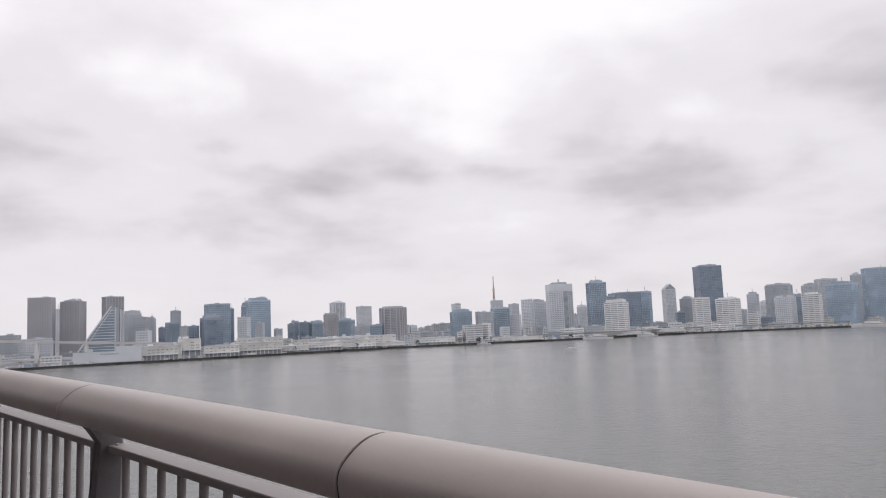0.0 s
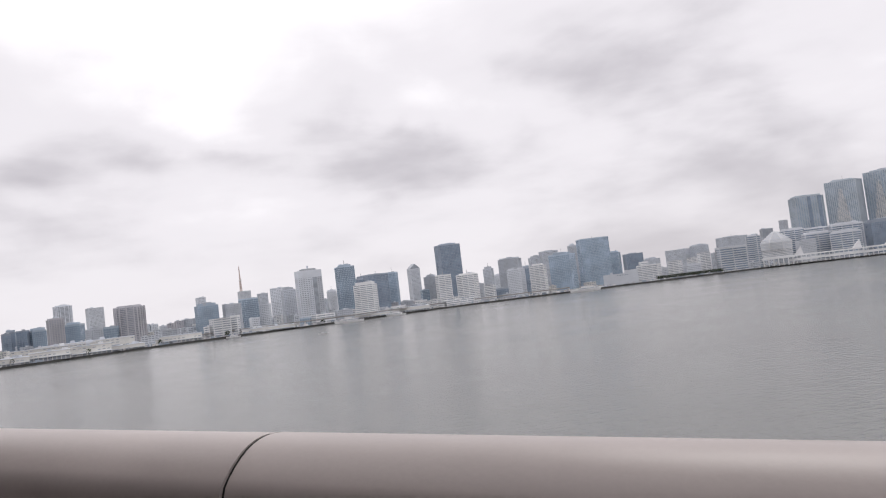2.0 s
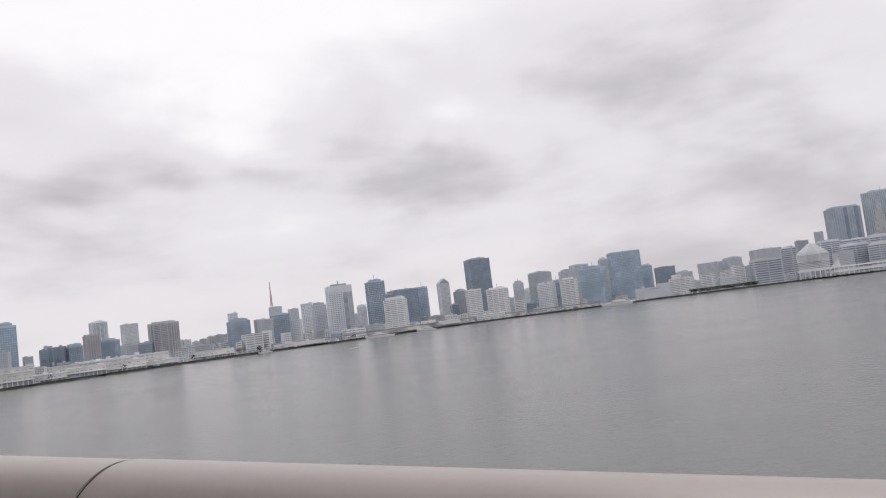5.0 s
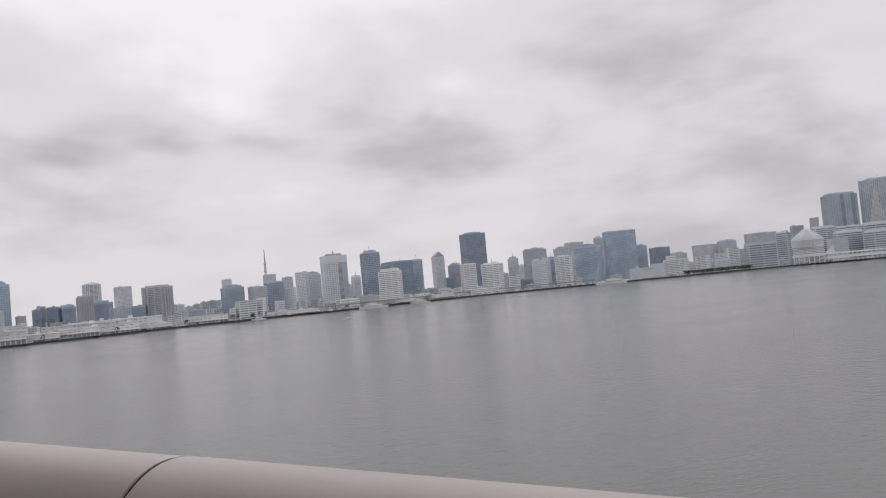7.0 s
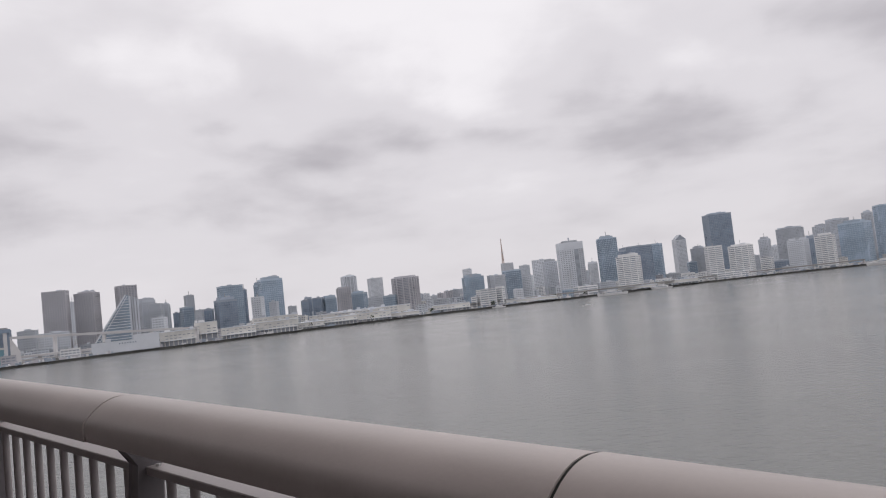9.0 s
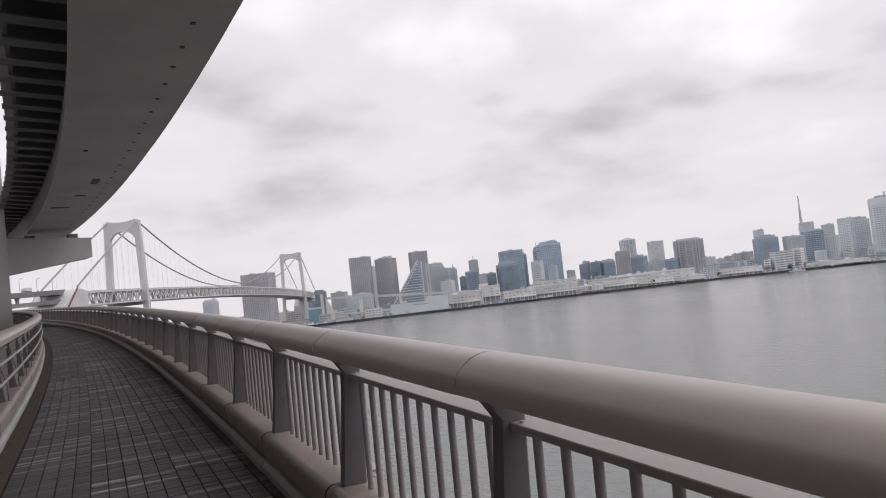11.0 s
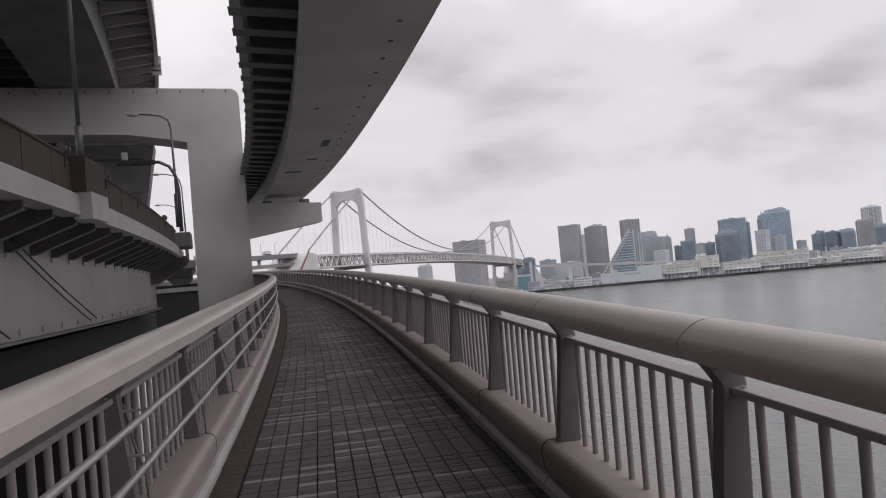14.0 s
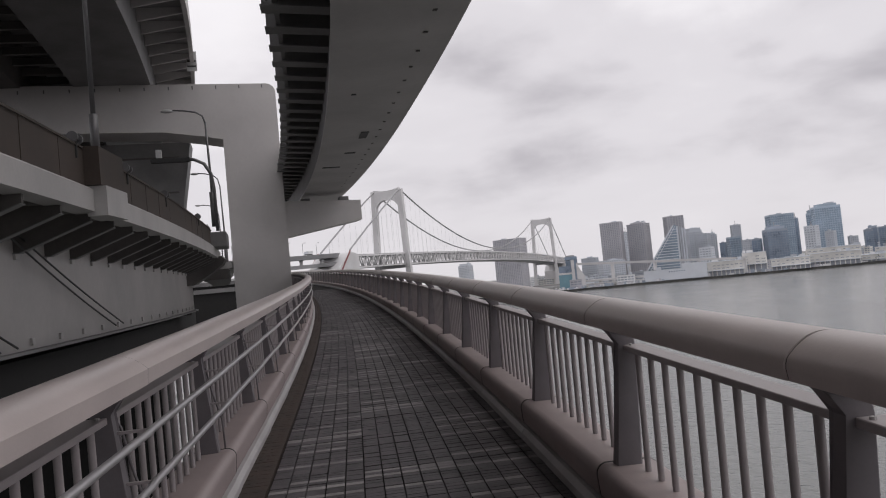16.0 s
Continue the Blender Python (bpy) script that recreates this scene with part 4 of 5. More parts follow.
def domed_terminal(x, y, w, h, turn, style):
    """White ferry terminal: stepped hall with a glazed pyramid dome and a long terrace."""
    t = thing("ferry_terminal", "white ferry terminal with a glazed dome above terraces", "terminal building")
    t.matrix_basis = pose(x, y, LAND - 0.02, 0, 0, math.degrees(math.atan2(-x, y)))
    h *= 0.72
    bm = bmesh.new()
    box(bm, -w * 0.46, w * 0.46, -20, 20, h * 0.30, h * 0.62)
    for i in range(7):
        u = -w * 0.44 + i * w * 0.147
        box(bm, u - 1.2, u + 1.2, -22, -19, 0, h * 0.34)
    box(bm, -w * 0.5, w * 0.5, -23, 23, h * 0.26, h * 0.32)
    part("hall", bm, WALLS["white"], t)
    bm = bmesh.new()
    rings = [(w * 0.46, h * 0.60), (w * 0.48, h * 0.86), (w * 0.42, h * 0.95), (w * 0.12, h * 1.22), (w * 0.03, h * 1.27)]
    last = None
    for r, z in rings:
        ring = [bm.verts.new((r * 1.06 * math.cos((a + 0.5) * math.pi / 4), r * 0.8 * math.sin((a + 0.5) * math.pi / 4), z)) for a in range(8)]
        if last:
            for i in range(8):
                bm.faces.new((last[i], last[(i + 1) % 8], ring[(i + 1) % 8], ring[i]))
        last = ring
    bm.faces.new(last)
    part("dome", bm, WALLS["pale"], t, "pale glazed dome")
    for a in range(8):
        bm = bmesh.new()
        c, s = 1.07 * math.cos((a + 0.5) * math.pi / 4), 0.81 * math.sin((a + 0.5) * math.pi / 4)
        for (r0, z0), (r1, z1) in zip(rings, rings[1:]):
            beam(bm, (r0 * c, r0 * s, z0), (r1 * c, r1 * s, z1), 1.1)
        part("dome_rib", bm, WALLS["white"], t, "white dome rib")
    for (r0, z0), (r1, z1) in zip(rings, rings[1:]):
        steps = max(1, round((z1 - z0) / 3.2))
        for j in range(steps):
            r, z = r0 + (r1 - r0) * j / steps, z0 + (z1 - z0) * j / steps
            bm = bmesh.new()
            for a in range(8):
                p, q = [(1.07 * r * math.cos((k + 0.5) * math.pi / 4), 0.81 * r * math.sin((k + 0.5) * math.pi / 4), z) for k in (a, a + 1)]
                beam(bm, p, q, 1.0)
            part("dome_ring", bm, WALLS["white"], t, "white dome ring")
    bm = bmesh.new()
    for k in range(5):
        z = h * (0.36 + 0.055 * k)
        box(bm, -w * 0.47, w * 0.47, -20.6, 20.6, z, z + 1.0)
    part("window_bands", bm, PANES["grey"], t)
    bm = bmesh.new()
    box(bm, w * 0.3, w * 3.6, -14, 14, h * 0.12, h * 0.20)
    box(bm, w * 0.4, w * 3.6, -12, 12, h * 0.28, h * 0.33)
    for i in range(24):
        u = w * 0.42 + i * w * 0.135
        box(bm, u - 0.7, u + 0.7, -13, -11, 0, h * 0.3)
    part("terrace", bm, WALLS["white"], t, "long white terrace on columns")
    for u in (w * 0.62, w * 2.3, w * 3.2):
        bm = bmesh.new()
        prism(bm, [(u - 9, h * 0.33), (u + 9, h * 0.33), (u + 6, h * 0.62)], -6, 6)
        part("canopy", bm, WALLS["white"], t, "white tent canopy")


def shed(x, y, w, h, turn, style):
    b = thing("warehouse", "long cream warehouse on the quay with dark loading bands", "warehouse", "quay warehouses")
    b.matrix_basis = pose(x, y, LAND - 0.02, 0, 0, math.degrees(math.atan2(-x, y)))
    bm = bmesh.new()
    box(bm, -w / 2, w / 2, -9, 14, 0, h)
    part("core", bm, PANES["shed"], b, "dark openings")
    rng = random.Random(int(x * 3 + y))
    if style == "plain":
        bm = bmesh.new()
        box(bm, -w / 2 - 0.4, w / 2 + 0.4, -9.4, 14.4, 1.0, h)
        box(bm, w * 0.12, w / 2 + 0.4, -9.2, 14.2, h, h + 6)
        box(bm, -w * 0.3, -w * 0.22, -6, 0, h, h + 4)
        part("facade", bm, WALLS["pale"], b, "blank pale grey walls")
        bm = bmesh.new()
        for i in range(7):
            box(bm, -w * 0.1 + i * 3.4, -w * 0.1 + i * 3.4 + 1.5, -9.6, -9.4, h - 4.5, h - 2.8)
        part("vents", bm, PANES["dark"], b)
        return
    # open loading floor under plain upper walls
    open_h = h * rng.uniform(0.28, 0.46)
    n = max(2, round(w / rng.uniform(5, 9)))
    bm = bmesh.new()
    for i in range(n + 1):
        u = -w / 2 + w * i / n
        box(bm, u - 0.6, u + 0.6, -9.9, -8.9, 0, open_h)
    part("columns", bm, WALLS["shed"], b)
    bm = bmesh.new()
    box(bm, -w / 2 - 0.5, w / 2 + 0.5, -9.6, 14.6, open_h, h)
    part("upper_wall", bm, WALLS["shed"], b, "cream upper walls")
    bm = bmesh.new()
    box(bm, -w / 2 - 1.2, w / 2 + 1.2, -12.4, -9.5, open_h - 0.5, open_h + 0.3)
    part("canopy", bm, WALLS["pale"], b, "long loading canopy")
    if h > 9:
        bm = bmesh.new()
        z = open_h + 2.2
        while z < h - 2.0:
            for i in range(n):
                if rng.random() < 0.75:
                    u = -w / 2 + w * (i + 0.2) / n
                    box(bm, u, u + w / n * 0.6, -9.75, -9.5, z, z + 1.1)
            z += 4.2
        if bm.faces:
            tagged(part("window_strip", bm, PANES["grey"], b, "strips of windows"), kind="stuff")
        else:
            bm.free()
    bm = bmesh.new()
    box(bm, -w / 2 - 0.9, w / 2 + 0.9, -10.2, 15, h + 0.01, h + 0.7)
    part("roof", bm, WALLS["pale"], b)
    for i in range(rng.randint(2, 5)):
        bm = bmesh.new()
        u, q = rng.uniform(-0.45, 0.45) * w, rng.uniform(1.5, 4.5)
        box(bm, u - q, u + q, -6, rng.uniform(0, 8), h + 0.7, h + rng.uniform(2.0, 4.5))
        part("roof_plant", bm, WALLS[rng.choice(("grey", "pale", "white"))], b)


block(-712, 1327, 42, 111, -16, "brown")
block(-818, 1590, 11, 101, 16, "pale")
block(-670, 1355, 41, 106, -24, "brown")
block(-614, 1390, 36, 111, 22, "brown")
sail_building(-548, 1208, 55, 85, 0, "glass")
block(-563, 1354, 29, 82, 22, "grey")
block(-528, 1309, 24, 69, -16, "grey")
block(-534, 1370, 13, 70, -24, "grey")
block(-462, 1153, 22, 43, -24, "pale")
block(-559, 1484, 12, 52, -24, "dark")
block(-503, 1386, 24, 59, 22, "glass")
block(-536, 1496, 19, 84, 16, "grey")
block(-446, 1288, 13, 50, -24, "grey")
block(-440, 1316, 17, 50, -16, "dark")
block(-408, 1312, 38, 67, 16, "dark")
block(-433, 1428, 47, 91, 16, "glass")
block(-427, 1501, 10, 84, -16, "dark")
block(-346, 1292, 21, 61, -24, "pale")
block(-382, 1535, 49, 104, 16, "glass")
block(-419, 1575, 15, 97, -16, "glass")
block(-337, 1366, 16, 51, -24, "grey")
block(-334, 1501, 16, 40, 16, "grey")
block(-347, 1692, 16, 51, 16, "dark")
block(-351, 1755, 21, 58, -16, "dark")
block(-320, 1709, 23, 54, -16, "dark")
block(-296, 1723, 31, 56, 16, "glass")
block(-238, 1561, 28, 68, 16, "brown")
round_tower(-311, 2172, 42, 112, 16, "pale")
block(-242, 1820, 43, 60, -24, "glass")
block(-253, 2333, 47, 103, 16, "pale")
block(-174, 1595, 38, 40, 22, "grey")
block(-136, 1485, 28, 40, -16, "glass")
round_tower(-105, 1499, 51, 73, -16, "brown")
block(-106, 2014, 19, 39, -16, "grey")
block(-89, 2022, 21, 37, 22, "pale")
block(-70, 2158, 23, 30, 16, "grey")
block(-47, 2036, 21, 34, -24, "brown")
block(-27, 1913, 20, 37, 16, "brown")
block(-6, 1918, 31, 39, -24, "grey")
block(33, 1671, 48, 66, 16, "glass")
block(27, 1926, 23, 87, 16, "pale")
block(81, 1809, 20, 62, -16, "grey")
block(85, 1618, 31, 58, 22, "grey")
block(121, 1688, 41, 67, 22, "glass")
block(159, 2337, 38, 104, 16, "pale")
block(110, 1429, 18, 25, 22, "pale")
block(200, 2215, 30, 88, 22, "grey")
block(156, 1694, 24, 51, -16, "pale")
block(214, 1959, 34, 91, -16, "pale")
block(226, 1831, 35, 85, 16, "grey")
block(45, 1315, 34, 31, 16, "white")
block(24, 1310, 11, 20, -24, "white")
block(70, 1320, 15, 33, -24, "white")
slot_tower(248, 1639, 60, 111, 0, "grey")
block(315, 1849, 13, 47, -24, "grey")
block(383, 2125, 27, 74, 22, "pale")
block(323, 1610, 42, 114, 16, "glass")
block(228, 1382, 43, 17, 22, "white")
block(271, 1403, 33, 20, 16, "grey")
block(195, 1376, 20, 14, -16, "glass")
block(338, 1494, 47, 69, -16, "white")
block(421, 1897, 35, 95, -24, "dark")
block(431, 1778, 59, 93, 22, "dark")
block(494, 1863, 30, 96, -16, "glass")
block(431, 1528, 26, 21, 22, "grey")
block(432, 1465, 21, 12, 16, "dark")
pointed_tower(621, 2094, 38, 112, 0, "pale")
block(677, 2111, 42, 84, -16, "grey")
block(608, 1963, 24, 43, 16, "glass")
block(668, 1912, 69, 158, 22, "dark")
block(507, 1499, 33, 66, 16, "white")
block(561, 1499, 46, 64, -16, "white")
block(515, 1444, 65, 12, 16, "white")
block(723, 1835, 15, 41, -24, "grey")
block(747, 1833, 27, 82, -24, "grey")
block(631, 1551, 25, 34, -16, "white")
block(1006, 2394, 26, 68, 16, "pale")
block(870, 1966, 66, 104, -16, "grey")
block(694, 1542, 40, 64, -24, "pale")
block(783, 1679, 20, 69, 16, "dark")
block(731, 1506, 37, 67, -16, "white")
block(1012, 2093, 42, 106, 16, "grey")
block(984, 1946, 54, 111, 22, "grey")
block(878, 1666, 65, 92, -24, "glass")
block(688, 1618, 30, 23, -24, "dark")
block(611, 1553, 16, 8, 16, "grey")
block(797, 1600, 11, 18, -24, "dark")
block(1006, 1732, 83, 123, 16, "glass")
block(1061, 1944, 25, 123, 16, "grey")
block(1277, 2071, 36, 94, -24, "glass")
block(1248, 1926, 58, 76, 16, "dark")
block(1490, 2196, 63, 60, 16, "grey")
shed(876, 1408, 72, 24, 0, "plain")
block(962, 1428, 52, 36, -16, "white")
block(969, 1457, 20, 44, 22, "white")
block(1036, 1435, 31, 38, -24, "white")
block(1057, 1507, 19, 26, 16, "pale")
block(1794, 2458, 91, 84, -16, "grey")
block(1885, 2445, 69, 95, 22, "grey")
block(1076, 1430, 38, 26, 16, "pale")
block(1243, 1632, 43, 42, -16, "white")
block(1108, 1425, 28, 49, 16, "white")
block(1908, 2285, 109, 106, 22, "grey")
block(1404, 1758, 19, 48, -16, "grey")
block(1151, 1386, 64, 55, 16, "band")
block(1344, 1531, 33, 80, -24, "band")
block(1673, 1845, 37, 104, 16, "grey")
block(2332, 2470, 33, 156, -24, "grey")
block(1488, 1551, 59, 86, 22, "band")
block(1473, 1459, 56, 79, -16, "band")
block(1361, 1383, 43, 50, 16, "pale")
block(1408, 1396, 62, 67, 16, "band")
block(1567, 1462, 82, 83, 16, "band")
block(1435, 1337, 63, 62, -24, "band")
block(1528, 1317, 76, 78, 22, "dark")
block(1587, 1265, 80, 75, -16, "band")
block(1653, 1657, 88, 177, 22, "twin")
block(1738, 1603, 92, 207, -16, "twin")
block(1820, 1546, 92, 220, -24, "twin")
block(1967, 1535, 88, 220, -24, "twin")
domed_terminal(1209, 1310, 66, 82, 0, "white")
block(-980, 1361, 71, 107, -24, "brown")
block(-1129, 1383, 34, 65, -24, "pale")
block(-1016, 1403, 19, 106, -16, "brown")
block(-703, 1217, 30, 46, -16, "grey")
block(-759, 1245, 21, 51, -24, "dark")
block(-646, 1190, 45, 38, 22, "pale")
shed(-467, 1041, 85, 16, 0, "plain")
shed(-407, 1074, 47, 20, 0, "shed")
shed(-388, 1140, 32, 28, 0, "shed")
shed(-333, 1119, 48, 16, 0, "shed")
shed(-285, 1155, 62, 18, 0, "shed")
shed(-238, 1187, 39, 10, 0, "shed")
shed(-196, 1213, 52, 13, 0, "shed")
shed(-144, 1241, 53, 14, 0, "shed")
shed(-95, 1265, 46, 8, 0, "shed")
shed(-18, 1294, 63, 12, 0, "shed")
shed(123, 1322, 86, 7, 0, "shed")
shed(321, 1382, 65, 6, 0, "shed")
shed(405, 1412, 71, 9, 0, "shed")
shed(-298, 1206, 70, 25, 0, "shed")
shed(-199, 1269, 112, 18, 0, "shed")
shed(-155, 1294, 134, 20, 0, "shed")

# lattice broadcasting tower far behind the office blocks
tt = thing("lattice_tower", "slim orange and white lattice broadcasting tower", "radio tower")
TD = 4300
tt.matrix_basis = pose(TD * math.sin(radians(3.7)), TD * math.cos(radians(3.7)), LAND, 0, 0, 20)
bm = bmesh.new()
levels = [(0, 36), (60, 20), (120, 11), (170, 6.5), (215, 4.0), (250, 2.2), (305, 0.8)]
for (z0, r0), (z1, r1) in zip(levels, levels[1:]):
    for k in range(4):
        a, b = k * math.pi / 2, (k + 1) * math.pi / 2
        p = lambda r, an, z: (r * math.cos(an), r * math.sin(an), z)
        beam(bm, p(r0, a, z0), p(r1, a, z1), 2.2)
        beam(bm, p(r0, a, z0), p(r1, b, z1), 1.0)
        beam(bm, p(r0, b, z0), p(r1, a, z1), 1.0)
part("lattice", bm, M_TOWER_RED, tt)
for z, r in ((130, 13), (222, 6)):
    bm = bmesh.new()
    box(bm, -r, r, -r, r, z, z + 9)
    part("gallery", bm, M_BRIDGE, tt)

# ---- suspension bridge ----
T1, T2 = Vector((-541, 547, 0)), Vector((-777, 1183, 0))
AX = (T2 - T1).normalized()
SIDE = Vector((AX.y, -AX.x, 0))
TOP = 97.0
bridge = thing("suspension_bridge", "white suspension bridge with two portal towers and trussed double deck", "suspension bridge")


def bridge_at(u, v, z):
    """u along the bridge from the near tower, v to its right-hand side."""
    return T1 + AX * u + SIDE * v + Vector((0, 0, z))


SPAN = (T2 - T1).length


def deck_z(u):
    k = (u - SPAN * 0.42) / SPAN
    return 35.5 - 22.0 * k * k * (1.0 if k > 0 else 0.55)


def half_at(u):
    """Half the distance between the cables."""
    return 14.0 + 2.5 * min(1.0, max(0.0, u / SPAN))


for u0 in (0, SPAN):
    tower = part("tower", bmesh.new(), M_BRIDGE, bridge, "white steel portal tower")
    half = half_at(u0)
    for v in (-1, 1):
        bm = bmesh.new()
        ins = [(v * (half + 5), WATER), (v * (half + 2), deck_z(u0)), (v * half, TOP)]
        for (v0, z0), (v1, z1) in zip(ins, ins[1:]):
            beam(bm, bridge_at(u0, v0, z0), bridge_at(u0, v1, z1), 5.4, 5.0, AX)
        part("leg", bm, M_BRIDGE, tower)
    bm = bmesh.new()
    n = 8
    low_pts = [((half - 2) * (2 * i / n - 1), TOP - 9.5 - 7 * abs(2 * i / n - 1) ** 3) for i in range(n + 1)]
    up_pts = [(half * (1 - 2 * i / n), TOP + 1.5 - 2.0 * (1 - (2 * i / n - 1) ** 2)) for i in range(n + 1)]
    ring_a = [bm.verts.new(bridge_at(u0 - 2.4, v, z)) for v, z in low_pts + up_pts]
    ring_b = [bm.verts.new(bridge_at(u0 + 2.4, v, z)) for v, z in low_pts + up_pts]
    bm.faces.new(ring_a)
    bm.faces.new(ring_b[::-1])
    for i in range(len(ring_a)):
        j = (i + 1) % len(ring_a)
        bm.faces.new((ring_a[i], ring_b[i], ring_b[j], ring_a[j]))
    part("cross_beam", bm, M_BRIDGE, tower)
    bm = bmesh.new()
    beam(bm, bridge_at(u0, -19, deck_z(u0) - 13), bridge_at(u0, 19, deck_z(u0) - 13), 5, 4)
    part("lower_beam", bm, M_BRIDGE_D, tower)
    bm = bmesh.new()
    box(bm, -26, 26, -9, 9, WATER - 1, WATER + 7, Matrix.Translation(bridge_at(u0, 0, 0)) @ Matrix.Rotation(math.atan2(SIDE.y, SIDE.x), 4, "Z"))
    part("footing", bm, M_CONC, tower)


def cable_z(u):
    if 0 <= u <= SPAN:
        k = 2 * u / SPAN - 1
        return deck_z(SPAN / 2) + 3.5 + (TOP - deck_z(SPAN / 2) - 3.5) * k * k
    if u < 0:
        return TOP + (TOP - 35) / 118 * u * (1 - 0.0006 * (u + 118))
    return TOP - (TOP - 24) / 118 * (u - SPAN)


for k_side in (-1, 1):
    bm = bmesh.new()
    tube(bm, [bridge_at(u, k_side * half_at(u), cable_z(u)) for u in [-118 + (SPAN + 236) * i / 110 for i in range(111)]], 0.75, 6)
    part("main_cable", bm, M_BRIDGE_D, bridge, "thick grey main cable")
    u = -96.0
    while u < SPAN + 100:
        if cable_z(u) > deck_z(u) + 1:
            v = k_side * half_at(u)
            bm = bmesh.new()
            tube(bm, [bridge_at(u, v, deck_z(u)), bridge_at(u, v, cable_z(u))], 0.055, 4, False)
            part("hanger", bm, M_BRIDGE_D, bridge)
        u += 12.0
    bm = bmesh.new()
    u, k = -118.0, 0
    while u < SPAN + 118:
        a, b = u, u + 13.0
        v = k_side * half_at(u)
        up_a, up_b = bridge_at(a, v, deck_z(a) - 1.2), bridge_at(b, v, deck_z(b) - 1.2)
        lo_a, lo_b = bridge_at(a, v, deck_z(a) - 11.5), bridge_at(b, v, deck_z(b) - 11.5)
        beam(bm, up_a, up_b, 1.1, 1.5)
        beam(bm, lo_a, lo_b, 1.1, 1.3)
        beam(bm, lo_a, bridge_at((a + b) / 2, v, deck_z(a) - 1.2), 1.0)
        beam(bm, bridge_at((a + b) / 2, v, deck_z(a) - 1.2), lo_b, 1.0)
        beam(bm, up_a, lo_a, 0.6)
        u = b
    part("truss", bm, M_BRIDGE, bridge, "white steel truss")
for off, mat in ((0.0, M_BRIDGE_D), (-10.4, M_BRIDGE_D)):
    bm = bmesh.new()
    last = None
    for i in range(61):
        u = -118 + (SPAN + 236) * i / 60
        row = [bm.verts.new(bridge_at(u, v, deck_z(u) + off + z)) for v, z in ((-13, 0), (13, 0), (13, -1.0), (-13, -1.0))]
        if last:
            for k in range(4):
                bm.faces.new((last[k], last[(k + 1) % 4], row[(k + 1) % 4], row[k]))
        last = row
    part("deck", bm, mat, bridge)


def anchorage(u, name, top, mat, w=46):
    a = thing("anchorage", "massive pale concrete cable anchorage of the suspension bridge", "bridge anchorage")
    m = Matrix.Translation(bridge_at(u, 0, 0)) @ Matrix.Rotation(math.atan2(AX.y, AX.x), 4, "Z")
    bm = bmesh.new()
    prism(bm, [(-30, WATER), (14, WATER), (14, top - 2), (6, top), (-4, top), (-30, top - 20)], -w / 2, w / 2, m)
    part("block", bm, mat, a)
    return a, m


near_anchor, m_near = anchorage(-118, "near", 33.0, M_BRIDGE, 30)
for v in (-15.5, 15.5):
    bm = bmesh.new()
    beam(bm, m_near @ Vector((-30, v, 8)), m_near @ Vector((-2, v, 34.5)), 0.9)
    part("cable_cover", bm, M_RED, near_anchor, "faded red sloping cable cover")
far_anchor, m_far = anchorage(SPAN + 118, "far", 20.0, M_BRIDGE)
# cable house beside the far tower: teal cladding, a tall white pylon with a dark head and a raking white buttress
house = thing("cable_house", "teal clad cable house with a white pylon and raking buttress", "bridge anchorage")
house.matrix_basis = pose(-1185 * math.sin(radians(31.6)), 1185 * math.cos(radians(31.6)), WATER, 0, 0, 31.6)
for name, mat, x0, x1, z0, z1, y0, note in (
    ("teal_block", WALLS["teal"], -17, 3, 3, 24, 0, "teal blue cladding"), ("white_band", M_BRIDGE, -17.5, 3, 24, 27, -0.6, ""), ("upper_block", PANES["dark"], -16, 3, 27, 37, 2, "dark glazed floor"),
    ("base", M_CONC, -20, 22, 0, 3, -2, ""), ("pylon", M_BRIDGE, 3, 7.5, 3, 46, -3, "white pylon"), ("pylon_slot", PANES["dark"], 7.5, 10.5, 3, 46, -1, "dark glazed slot"),
    ("pylon_head", PANES["dark"], -6, 12, 46, 51, -4, "dark pylon head"), ("head_rail", M_BRIDGE_D, -4, 9, 51, 53, -2, ""),
):
    bm = bmesh.new()
    box(bm, x0, x1, y0, 24, z0, z1)
    part(name, bm, mat, house, note)
bm = bmesh.new()
prism(bm, [(10.5, 3), (23, 3), (22, 20), (10.5, 40)], -2, 20)
part("buttress", bm, M_BRIDGE, house, "raking white buttress")


# approach viaducts
def viaduct(points, width, depth, label, mat, pier_every=60, pier_w=4.0, parapet=1.2):
    v = thing("viaduct", label, "viaduct")
    pts = [Vector(p) for p in points]
    bm = bmesh.new()
    last = None
    for i, p in enumerate(pts):
        d = (pts[min(i + 1, len(pts) - 1)] - pts[max(i - 1, 0)])
        n = Vector((d.y, -d.x, 0)).normalized() * width / 2
        row = [bm.verts.new(p + n + Vector((0, 0, parapet))), bm.verts.new(p - n + Vector((0, 0, parapet))), bm.verts.new(p - n * 0.8 - Vector((0, 0, depth))), bm.verts.new(p + n * 0.8 - Vector((0, 0, depth)))]
        if last:
            for k in range(4):
                bm.faces.new((last[k], last[(k + 1) % 4], row[(k + 1) % 4], row[k]))
        else:
            bm.faces.new(row)
        last = row
    bm.faces.new(last[::-1])
    part("deck", bm, mat, v)
    run = 0.0
    for a, b in zip(pts, pts[1:]):
        run += (b - a).length
        if run > pier_every:
            run = 0
            bm = bmesh.new()
            box(bm, b.x - pier_w / 2, b.x + pier_w / 2, b.y - pier_w / 2, b.y + pier_w / 2, WATER - 1, b.z - depth)
            part("pier", bm, M_BRIDGE, v)
    return v


E1 = bridge_at(SPAN + 118, 0, 0)


